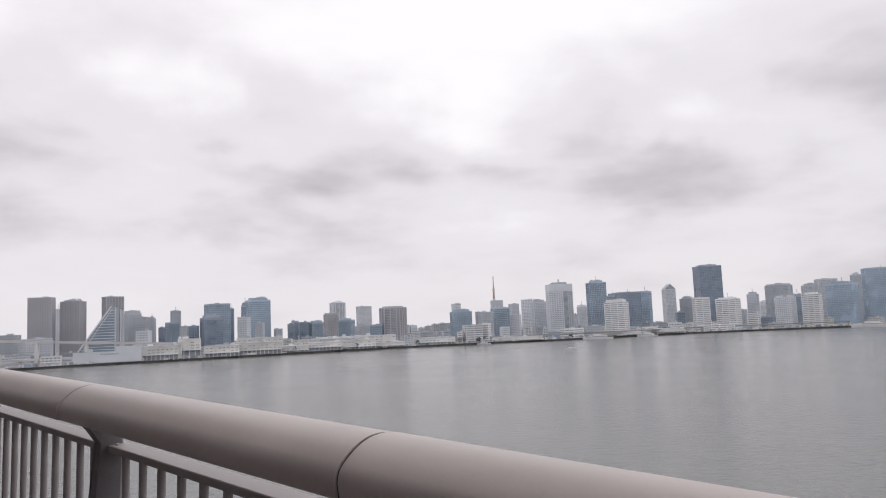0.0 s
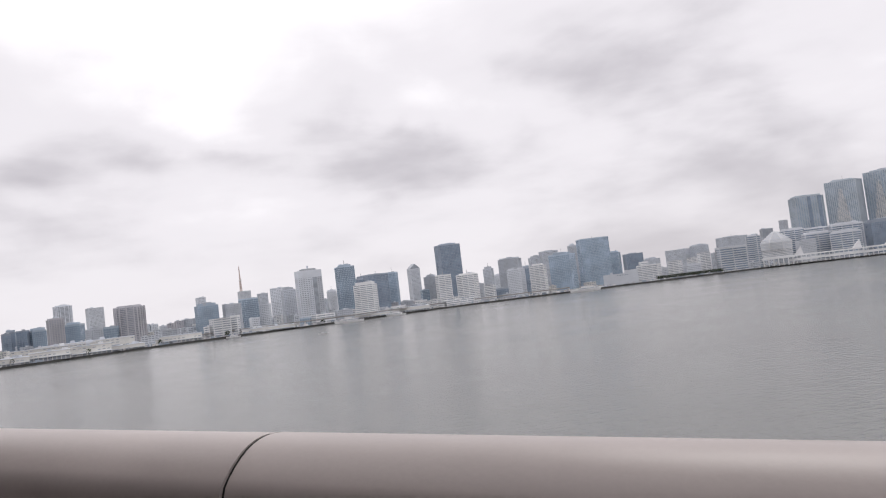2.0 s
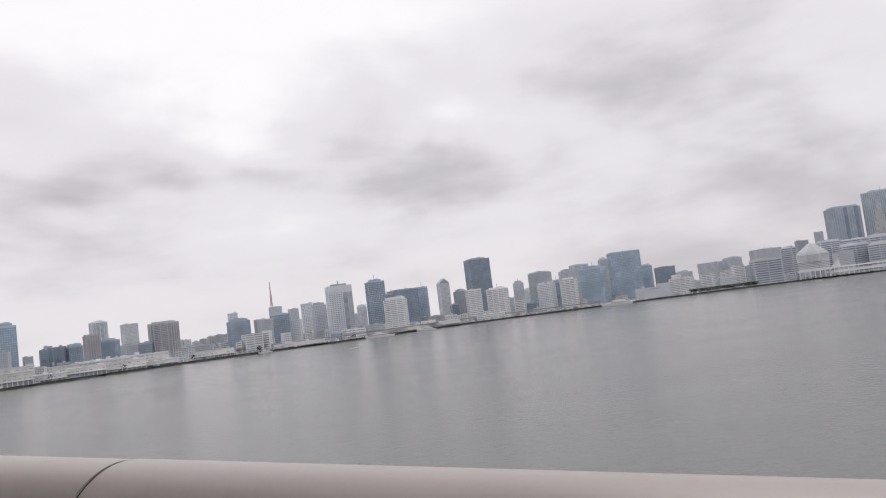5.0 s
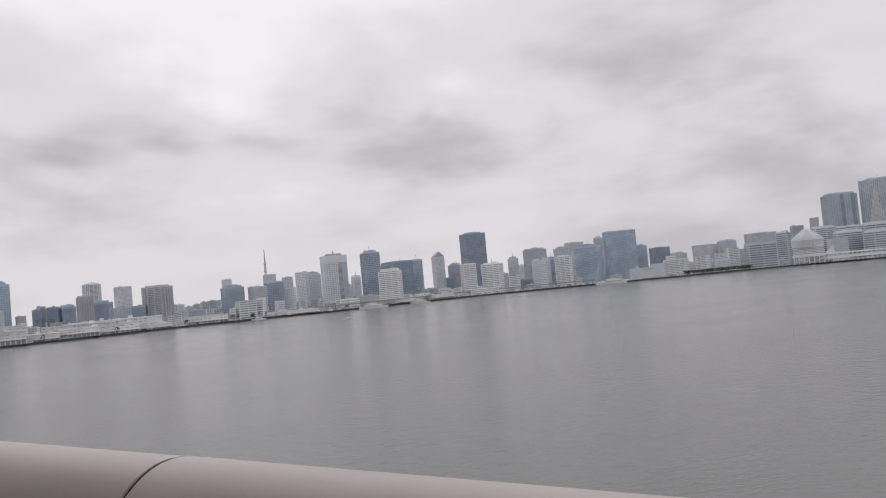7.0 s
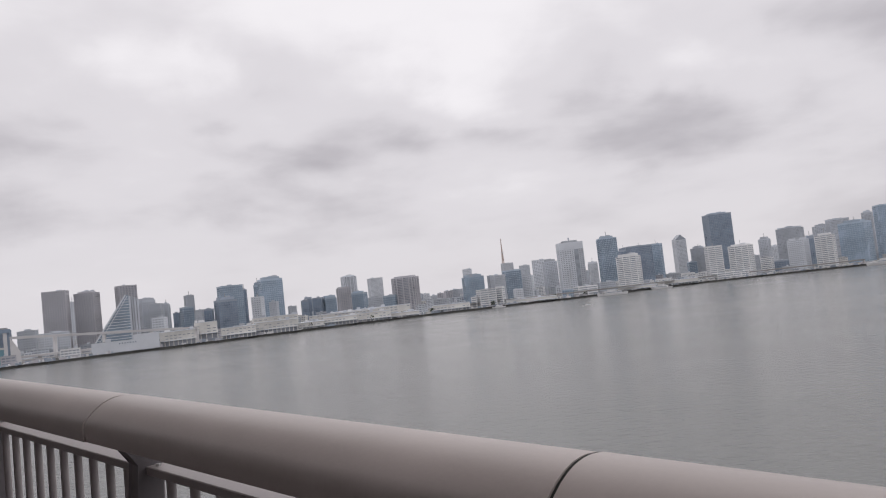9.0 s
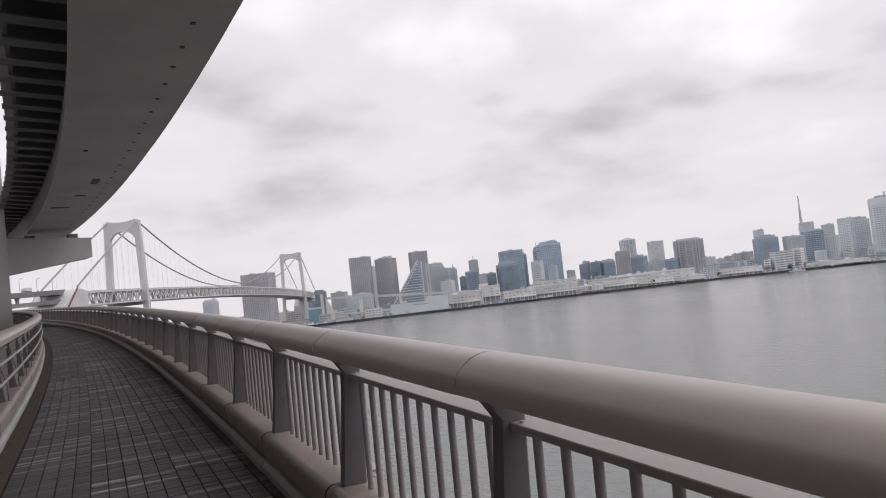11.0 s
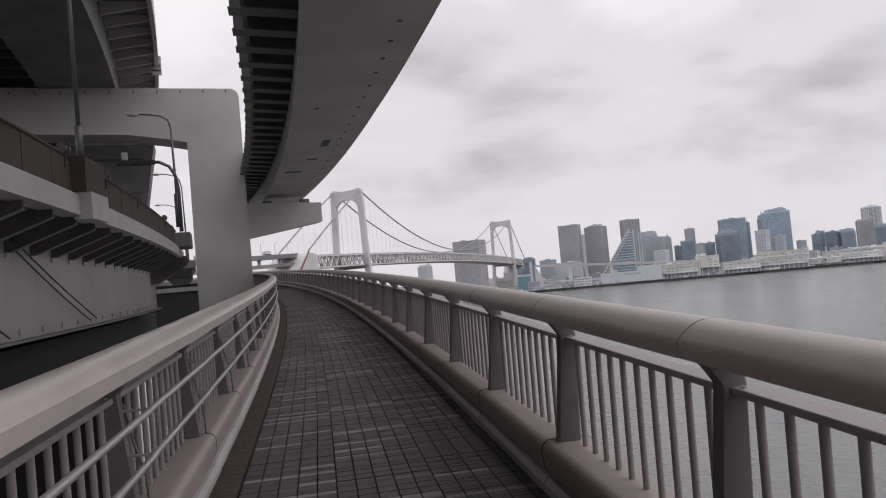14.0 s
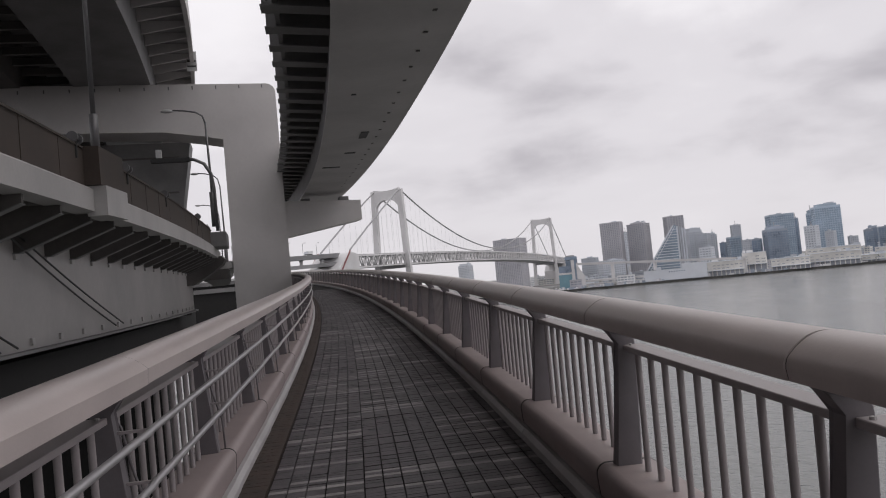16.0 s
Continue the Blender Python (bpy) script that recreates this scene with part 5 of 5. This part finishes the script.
def arc(a, b, bow, n, z0, z1):
    """Points from a to b, bowed sideways."""
    a, b = Vector(a), Vector(b)
    side = Vector((b.y - a.y, a.x - b.x, 0)).normalized()
    return [a.lerp(b, i / n) + side * (bow * math.sin(math.pi * i / n)) + Vector((0, 0, z0 + (z1 - z0) * i / n)) for i in range(n + 1)]


viaduct(arc((-628, 1028, 0), (-395, 1120, 0), 6, 16, 8.0, -7.0), 9, 2.2, "slender white approach viaduct on tall piers", M_BRIDGE, 48)
viaduct(arc((-640, 1035, 0), (-470, 1090, 0), 8, 14, -20.0, -21.0), 12, 2.0, "low white road viaduct by the quay", M_BRIDGE, 40)
viaduct(arc((-700, 1015, 0), (-505, 1060, 0), 10, 14, -25.0, -26.0), 12, 1.6, "low white road viaduct by the quay", M_BRIDGE, 40)
NA = bridge_at(-126, 0, 0)
viaduct(arc((NA.x, NA.y, 0), (-372, 165, 0), 14, 20, 32.0, 22.0), 18, 2.2, "grey upper approach viaduct leading to the bridge", M_BRIDGE_D, 70, 5)
viaduct(arc((NA.x, NA.y, 0), (-372, 165, 0), 14, 20, 24.5, 15.0), 18, 1.6, "grey lower approach viaduct leading to the bridge", M_BRIDGE_D, 70, 5)
viaduct(arc((NA.x + 14, NA.y - 30, 0), (-330, 150, 0), 16, 20, 19.0, 9.0), 14, 1.6, "grey slip road viaduct curving from the bridge", M_BRIDGE, 70, 5)

# columns between the two approach decks, and the traffic that stands on the upper one
upper_line = arc((NA.x, NA.y, 0), (-372, 165, 0), 14, 20, 32.0, 22.0)
lower_line = arc((NA.x, NA.y, 0), (-372, 165, 0), 14, 20, 24.5, 15.0)
for hi, lo in list(zip(upper_line, lower_line))[1:20:2]:
    column = thing("deck_column", "grey steel column between the two approach decks", "bridge column", "approach deck columns")
    column.matrix_basis = pose(lo.x, lo.y, 0, 0, 0, 55)
    bm = bmesh.new()
    box(bm, -1.2, 1.2, -7.5, 7.5, hi.z - 3.4, hi.z - 2.2)
    part("crosshead", bm, M_BRIDGE_D, column)
    for v in (-6.5, 6.5):
        bm = bmesh.new()
        box(bm, -0.8, 0.8, v - 0.8, v + 0.8, lo.z + 1.15, hi.z - 3.4)
        part("leg", bm, M_BRIDGE, column)
for k, length, tone in ((3, 9, "white"), (6, 5, "dark"), (9, 10, "pale"), (12, 4.5, "grey"), (15, 8, "white")):
    p, q = upper_line[k], upper_line[k + 1]
    heading = math.degrees(math.atan2(q.y - p.y, q.x - p.x))
    lorry = thing("lorry" if length > 6 else "van", "box lorry on the approach viaduct" if length > 6 else "small van on the approach viaduct", "lorry" if length > 6 else "van")
    lorry.matrix_basis = pose(p.x + 5, p.y + 4, p.z + 1.2, 0, 0, heading)
    for name, x0, x1, z0, z1, mat in (("cargo_box", -length / 2, length * 0.25, 0.9, 3.3, WALLS[tone]), ("cab", length * 0.28, length / 2, 0.6, 2.6, WALLS["pale"]), ("chassis", -length / 2, length / 2, 0.45, 0.85, M_CABLE)):
        bm = bmesh.new()
        box(bm, x0, x1, -1.2, 1.2, z0, z1)
        bmesh.ops.bevel(bm, geom=bm.edges[:], offset=0.08, segments=1, affect="EDGES")
        part(name, bm, mat, lorry)
    for x0 in (-length * 0.35, length * 0.38):
        for y0 in (-1.1, 1.1):
            bm = bmesh.new()
            tube(bm, [(x0, y0 - 0.15, 0.48), (x0, y0 + 0.15, 0.48)], 0.48, 10)
            part("wheel", bm, M_CABLE, lorry)

# ---- elevated expressway and low-rise clutter along the quay ----
def ray_at(b, d, z=0.0):
    return Vector((-d * math.sin(radians(b)), d * math.cos(radians(b)), z))


pts = [ray_at(1 - i, shore(1 - i) + 16 + 8 * math.sin(i * 0.4), LAND + 8.5) for i in range(30)]
viaduct(pts, 9, 1.4, "pale elevated expressway running along the far quay", M_CONC, 60, 3.0, 1.0)

rng = random.Random(21)
tones = ("pale", "white", "grey", "brown", "shed", "grey", "pale")
for i in range(150):
    b = 34 - 86 * (i + rng.random()) / 150
    k = rng.uniform(1.03, 1.55)
    p = ray_at(b, shore(b) * k)
    w, h = rng.uniform(14, 34), rng.uniform(7, 14) + (k - 1) * 26
    tone = rng.choice(tones)
    house = thing("low_building", "small low-rise building among the quay blocks", "building", "low quay buildings")
    house.matrix_basis = pose(p.x, p.y, LAND - 0.02, 0, 0, b + rng.uniform(-25, 25))
    bm = bmesh.new()
    box(bm, -w / 2, w / 2, -8, 8, 0, h)
    part("core", bm, PANES[tone], house)
    lattice("facade", w, 16, h, 3.6, 1.7, 5.5, 1.2, 0.35, WALLS[tone], house)
    bm = bmesh.new()
    u = rng.uniform(-0.3, 0.3) * w
    box(bm, u - 2, u + 2, -2, 2, h, h + rng.uniform(1.5, 3.5))
    part("roof_hut", bm, WALLS["pale"], house)

# parked lorries and stacked containers on the quay edge: too many and small to count
bm = bmesh.new()
for i in range(420):
    b = 33 - 84 * rng.random()
    p = ray_at(b, shore(b) + rng.uniform(4, 30), LAND)
    w, h = rng.uniform(2, 7), rng.uniform(1.5, 3.8)
    box(bm, -w / 2, w / 2, -1.3, 1.3, 0, h, Matrix.Translation(p) @ Matrix.Rotation(radians(b + rng.choice((0, 0, 90))), 4, "Z"))
tagged(part("quay_clutter", bm, WALLS["white"]), "pale lorries and containers along the quay", "quay clutter", kind="stuff")

for tone, name, label in (("dark", "parked_lorries", "dark lorries and plant parked along the quay"), ("brown", "stacked_goods", "brown-grey stacked goods along the quay")):
    bm = bmesh.new()
    for i in range(330):
        b = 33 - 84 * rng.random()
        p = ray_at(b, shore(b) + rng.uniform(3, 40), LAND)
        w, h = rng.uniform(1.5, 9), rng.uniform(1.2, 5.0)
        box(bm, -w / 2, w / 2, -1.3, 1.3, 0, h, Matrix.Translation(p) @ Matrix.Rotation(radians(b + rng.choice((0, 0, 90))), 4, "Z"))
    tagged(part(name, bm, WALLS[tone]), label, "quay clutter", kind="stuff")

# tree belt on the far bank
def tree(x, y, h, seed):
    r = random.Random(seed)
    t = thing("tree", "dark green shore tree on the far bank", "tree", "shore trees")
    t.matrix_basis = pose(x, y, LAND - 0.05, 0, 0, r.uniform(0, 360))
    bm = bmesh.new()
    tube(bm, [(0, 0, 0), (0.1, 0, h * 0.35), (0.2, 0.1, h * 0.7)], 0.35, 6, True, 0.4)
    for k in range(3):
        a = k * 2.1
        tube(bm, [(0.1, 0, h * 0.4), (math.cos(a) * h * 0.25, math.sin(a) * h * 0.25, h * 0.65)], 0.16, 5, True, 0.4)
    part("trunk", bm, M_WALL, t)
    bm = bmesh.new()
    for k in range(70):
        a, rr, zz = r.uniform(0, 6.28), h * 0.42 * math.sqrt(r.random()), h * (0.35 + 0.65 * r.random())
        rr *= 1.1 - 0.7 * abs(zz / h - 0.6)
        q = r.uniform(0.5, 1.0)
        bmesh.ops.create_icosphere(bm, subdivisions=1, radius=q, matrix=Matrix.Translation((rr * math.cos(a), rr * math.sin(a), zz)) @ Matrix.Rotation(a, 4, "X") @ Matrix.Diagonal((1, 1, 0.5, 1)))
    part("crown", bm, M_TREE, t)
    return t


base = tree(*ray_at(-37.0, shore(-37) + 14).xy, 9.0, 1)
for i in range(46):
    b = -34.5 - 6.2 * i / 46 if i < 34 else 16 - 2.3 * (i - 34)
    p = ray_at(b, shore(b) + rng.uniform(8, 20))
    copy_thing(base, pose(p.x, p.y, LAND - 0.05, 0, 0, rng.uniform(0, 360)))


# ---- boats ----
def vessel(x, y, length, turn, label, mast=True):
    v = thing("ship", label, "ship")
    v.matrix_basis = pose(x, y, WATER - 0.3, 0, 0, turn)
    L, W = length, length * 0.2
    bm = bmesh.new()
    deck = [(-L / 2, -W / 2), (L * 0.3, -W / 2), (L / 2, 0), (L * 0.3, W / 2), (-L / 2, W / 2)]
    lo = [bm.verts.new((px * 0.94, py * 0.8, 0)) for px, py in deck]
    hi = [bm.verts.new((px, py, L * 0.075 + (L * 0.03 if px > L * 0.4 else 0))) for px, py in deck]
    bm.faces.new(lo[::-1])
    bm.faces.new(hi)
    for i in range(5):
        bm.faces.new((lo[i], lo[(i + 1) % 5], hi[(i + 1) % 5], hi[i]))
    part("hull", bm, WALLS["white"], v)
    bm = bmesh.new()
    box(bm, -L * 0.30, L * 0.2, -W * 0.38, W * 0.38, L * 0.075, L * 0.13)
    box(bm, -L * 0.1, L * 0.14, -W * 0.34, W * 0.34, L * 0.13, L * 0.18)
    bmesh.ops.bevel(bm, geom=bm.edges[:], offset=0.2, segments=1, affect="EDGES")
    part("deckhouse", bm, WALLS["white"], v)
    bm = bmesh.new()
    box(bm, -L * 0.29, L * 0.19, -W * 0.39, W * 0.39, L * 0.095, L * 0.11)
    part("window_band", bm, PANES["dark"], v)
    if mast:
        bm = bmesh.new()
        tube(bm, [(0, 0, L * 0.18), (0, 0, L * 0.27)], 0.3, 6)
        part("mast", bm, M_BRIDGE_D, v)
        bm = bmesh.new()
        tube(bm, [(-L * 0.38, 0, L * 0.07), (-L * 0.38, 0, L * 0.2)], 0.3, 6)
        part("mast", bm, M_BRIDGE_D, v)


vessel(752, 1345, 62, 150, "white ship lying off the far quay")
vessel(256, 1285, 52, 170, "white harbour cruiser at the far quay")
vessel(820, 1440, 46, 150, "white harbour cruiser at the far quay")
vessel(149, 918, 13, 185, "small work boat out on the bay", False)
vessel(357, 1352, 40, 140, "low white harbour boat at the quay", False)
vessel(62, 1292, 26, 175, "low white harbour boat at the quay", False)

# small ledge outside the railing with two striped marker stubs
ledge = thing("marker_ledge", "pale steel ledge outside the railing with red and white marker stubs", "marker ledge")
ledge.matrix_basis = frame_at(16.2, -0.7, -0.16)
bm = bmesh.new()
box(bm, -0.42, 0.38, -0.10, 0.12, -0.02, 0.0)
bmesh.ops.bevel(bm, geom=bm.edges[:], offset=0.004, segments=1, affect="EDGES")
part("plate", bm, M_FLANGE, ledge)
for u in (-0.3, 0.3):
    bm = bmesh.new()
    box(bm, u - 0.02, u + 0.02, 0.10, 0.47, -0.06, -0.021)
    part("arm", bm, M_POST, ledge)
for u in (-0.17, 0.2):
    bm = bmesh.new()
    tube(bm, [(u, 0, 0.0), (u, 0, 0.115)], 0.022, 12)
    stub = part("marker_stub", bm, M_FASCIA, ledge, "white marker stub", True)
    for z in (0.022, 0.068):
        bm = bmesh.new()
        tube(bm, [(u, 0, z), (u, 0, z + 0.026)], 0.0225, 12)
        part("red_band", bm, M_RED, stub, "dark red band", True)

# ---- lamps and fittings of the inner road ----
def street_lamp(s, d, z0, z1, reach, rise, r=0.09):
    lamp = thing("street_lamp", "grey steel street lamp with a curved arm beside the road", "street lamp", "street lamps")
    lamp.matrix_basis = frame_at(s, d, 0, False)
    h = z1 - z0
    bm = bmesh.new()
    tube(bm, [(0, 0, z0), (0, 0, z0 + h * 0.5), (0, 0.05, z1)], r, 8, True, 0.6)
    part("pole", bm, M_LAMP, lamp, "", True)
    bm = bmesh.new()
    tube(bm, [(0, 0, z0), (0, 0, z0 + 2.0)], r * 1.7, 8)
    part("base_box", bm, M_LAMP, lamp, "", True)
    bm = bmesh.new()
    tube(bm, [(0, 0.05, z1 - 0.1), (0, 0.18, z1 + rise * 0.5), (0, 0.55, z1 + rise * 0.8), (0, 1.2, z1 + rise * 0.95), (0, reach - 0.3, z1 + rise)], r * 0.55, 8)
    part("arm", bm, M_LAMP, lamp, "", True)
    bm = bmesh.new()
    bmesh.ops.create_uvsphere(bm, u_segments=10, v_segments=6, radius=1.0, matrix=Matrix.Translation((0, reach, z1 + rise - 0.04)) @ Matrix.Diagonal((0.16, 0.36, 0.11, 1)))
    part("head", bm, M_SIGN, lamp, "oval lamp head", True)


street_lamp(61, 6.68, 4.2, 10.3, 2.1, 0.75)
street_lamp(85, 6.4, 1.6, 9.2, 2.1, 1.2)
street_lamp(110, 5.3, 1.1, 8.5, 2.3, 1.3)
mast = thing("lighting_mast", "tall grey steel lighting mast on the road's edge", "lighting mast")
mast.matrix_basis = frame_at(34.6, 6.82, 0, False)
bm = bmesh.new()
tube(bm, [(0, 0, 4.5), (0, 0, 13.0)], 0.062, 10, True, 0.7)
part("pole", bm, M_LAMP, mast, "", True)
bm = bmesh.new()
tube(bm, [(0, 0, 4.45), (0, 0, 5.5)], 0.1, 10)
part("base_sleeve", bm, M_LAMP, mast, "", True)

gantry = thing("sign_arm", "dark steel sign arm on a bent post", "road sign")
gantry.matrix_basis = frame_at(60.5, 6.5, 0, False)
bm = bmesh.new()
tube(bm, [(0, 0, 3.9), (0, 0.02, 6.4), (0, 0.12, 7.2), (0, 0.45, 7.8), (0, 1.0, 8.08), (0, 1.5, 8.1)], 0.095, 8)
part("post", bm, M_LAMP, gantry, "", True)
bm = bmesh.new()
box(bm, -0.12, 0.12, 1.2, 3.3, 7.95, 8.22)
bmesh.ops.bevel(bm, geom=bm.edges[:], offset=0.03, segments=1, affect="EDGES")
part("light_bar", bm, M_CABLE, gantry, "dark light bar")
bm = bmesh.new()
box(bm, -0.15, 0.15, 2.7, 3.0, 8.25, 8.7)
part("camera_box", bm, M_SIGN, gantry)
bm = bmesh.new()
for k in range(7):
    tube(bm, [(-1 + k * 0.33, 0.5, 3.2), (-1 + k * 0.33, 0.5, 4.2)], 0.025, 5)
tube(bm, [(-1, 0.5, 4.2), (1, 0.5, 4.2)], 0.03, 5)
tube(bm, [(-1, 0.5, 3.75), (1, 0.5, 3.75)], 0.025, 5)
part("platform_rail", bm, M_LAMP, gantry)
bm = bmesh.new()
box(bm, -1.3, 1.3, -0.5, 0.5, 2.9, 3.75)
bmesh.ops.bevel(bm, geom=bm.edges[:], offset=0.05, segments=1, affect="EDGES")
part("equipment_box", bm, M_STEEL_D, gantry)

for s, z in ((33.1, 4.66), (37.6, 4.55), (43.3, 4.36), (52.6, 4.2)):
    w = thing("wall_lamp", "round warning lamp on the brown noise wall", "lamp", "wall lamps")
    w.matrix_basis = frame_at(s, 6.84, 0, False)
    bm = bmesh.new()
    tube(bm, [(0, 0, z - 0.42), (0, 0, z + 0.02)], 0.035, 6)
    tube(bm, [(-0.12, 0, z), (0.12, 0, z)], 0.05, 6)
    part("stem", bm, M_CABLE, w)
    for x in (-0.16, 0.16):
        bm = bmesh.new()
        tube(bm, [(x - 0.04, 0, z + 0.02), (x + 0.04, 0, z + 0.02)], 0.12, 12)
        part("lens", bm, M_LAMP, w)

cables = ((32.4, 3.1, 42.4, 0.08), (32.4, 2.9, 41.4, 0.08), (29.0, 2.1, 33.2, 0.20), (28.2, 2.1, 32.3, 0.20))
for s0, z0, s1, z1 in cables:
    c = thing("stay_cable", "black cable slung diagonally before the girder web", "cable", "girder cables")
    bm = bmesh.new()
    pts = []
    for i in range(13):
        f = i / 12
        pts.append(at(s0 + (s1 - s0) * f, 8.35, z0 + (z1 - z0) * f - 0.12 * math.sin(math.pi * f)))
    tube(bm, pts, 0.024, 6)
    part("strand", bm, M_CABLE, c, "", True)

plate = thing("edge_sign", "small pale sign plate on the upper road's edge", "road sign")
plate.matrix_basis = frame_at(67.5, 7.55, 0, False)
bm = bmesh.new()
box(bm, -0.05, 0.05, -0.3, 0.35, 15.0, 16.3)
part("panel", bm, M_SIGN, plate)
bm = bmesh.new()
box(bm, -0.07, -0.05, -0.25, 0.3, 15.25, 15.35)
box(bm, -0.07, -0.05, -0.25, 0.3, 15.6, 15.7)
part("text_bars", bm, M_CABLE, plate)

for i in range(9):
    p = Vector((NA.x, NA.y, 0)).lerp(Vector((-385, 215, 0)), (i + 0.5) / 9)
    z = 33.4 - 8.0 * (i + 0.5) / 9
    far_lamp = thing("viaduct_lamp", "thin grey lamp post on the approach viaduct", "street lamp", "viaduct lamps")
    far_lamp.matrix_basis = pose(p.x + 4, p.y + 2, z - 1.2, 0, 0, 30)
    bm = bmesh.new()
    tube(bm, [(0, 0, 0), (0, 0, 9), (0.8, 0, 10), (2.5, 0, 10.2)], 0.16, 6)
    part("pole", bm, M_BRIDGE_D, far_lamp)

# ---- paving, last: slats across the deck ----
def slat_mesh(name, pale_tiles, cols=5):
    """A row of five tiles; some of them pale."""
    bm = bmesh.new()
    for i in range(cols):
        n = len(bm.faces)
        box(bm, -0.026, 0.026, i * 0.1195 + 0.004, i * 0.1195 + 0.1155, -0.03, 0.0)
        bm.faces.ensure_lookup_table()
        for f in bm.faces[n:]:
            f.material_index = 1 if i in pale_tiles else 0
    data = bpy.data.meshes.new(name)
    bmesh.ops.recalc_face_normals(bm, faces=bm.faces)
    bm.to_mesh(data)
    bm.free()
    data.materials.append(M_SLAT)
    data.materials.append(M_SLAT_PALE)
    return data


RUNS = [(), (0, 1, 2, 3, 4), (0, 1), (2, 3, 4), (1, 2, 3), (3, 4), (2,)]
SLATS = [slat_mesh("slat_row", run) for run in RUNS]
rng = random.Random(11)
s = S0
STEP = 0.056
coords = {False: ([], []), True: ([], [])}
while s < 60:
    near = 13.6 <= s < 19.2
    for c in range(3):
        kind = rng.choice((1, 1, 1, 1, 3, 4, 2)) if rng.random() < 0.14 else 0
        d0 = 0.085 + c * 0.598
        lift = rng.uniform(-0.0025, 0.0015)
        if near:
            ob = new("paving_slat", SLATS[kind])
            ob.parent = floor
            ob.matrix_basis = frame_at(s, d0, lift)
        else:
            m = frame_at(s, d0, lift)
            for i in range(5):
                vs, fs = coords[i in RUNS[kind]]
                base = len(vs)
                y0, y1 = i * 0.1195 + 0.004, i * 0.1195 + 0.1155
                dz = rng.uniform(-0.001, 0.001)
                for x, y, z in ((-0.026, y0, dz), (0.026, y0, dz), (0.026, y1, dz), (-0.026, y1, dz), (-0.026, y0, -0.03), (0.026, y0, -0.03), (0.026, y1, -0.03), (-0.026, y1, -0.03)):
                    vs.append(m @ Vector((x, y, z)))
                fs += [[base + q for q in f] for f in ((0, 1, 2, 3), (0, 4, 5, 1), (1, 5, 6, 2), (2, 6, 7, 3), (3, 7, 4, 0))]
    s += STEP
for pale, name in ((False, "paving_field"), (True, "paving_field_pale")):
    data = bpy.data.meshes.new(name)
    data.from_pydata(*[coords[pale][0], [], coords[pale][1]])
    data.materials.append(M_SLAT_PALE if pale else M_SLAT)
    ob = new(name, data)
    ob.parent = floor
    tagged(ob, "rows of narrow dark paving slats", kind="stuff")
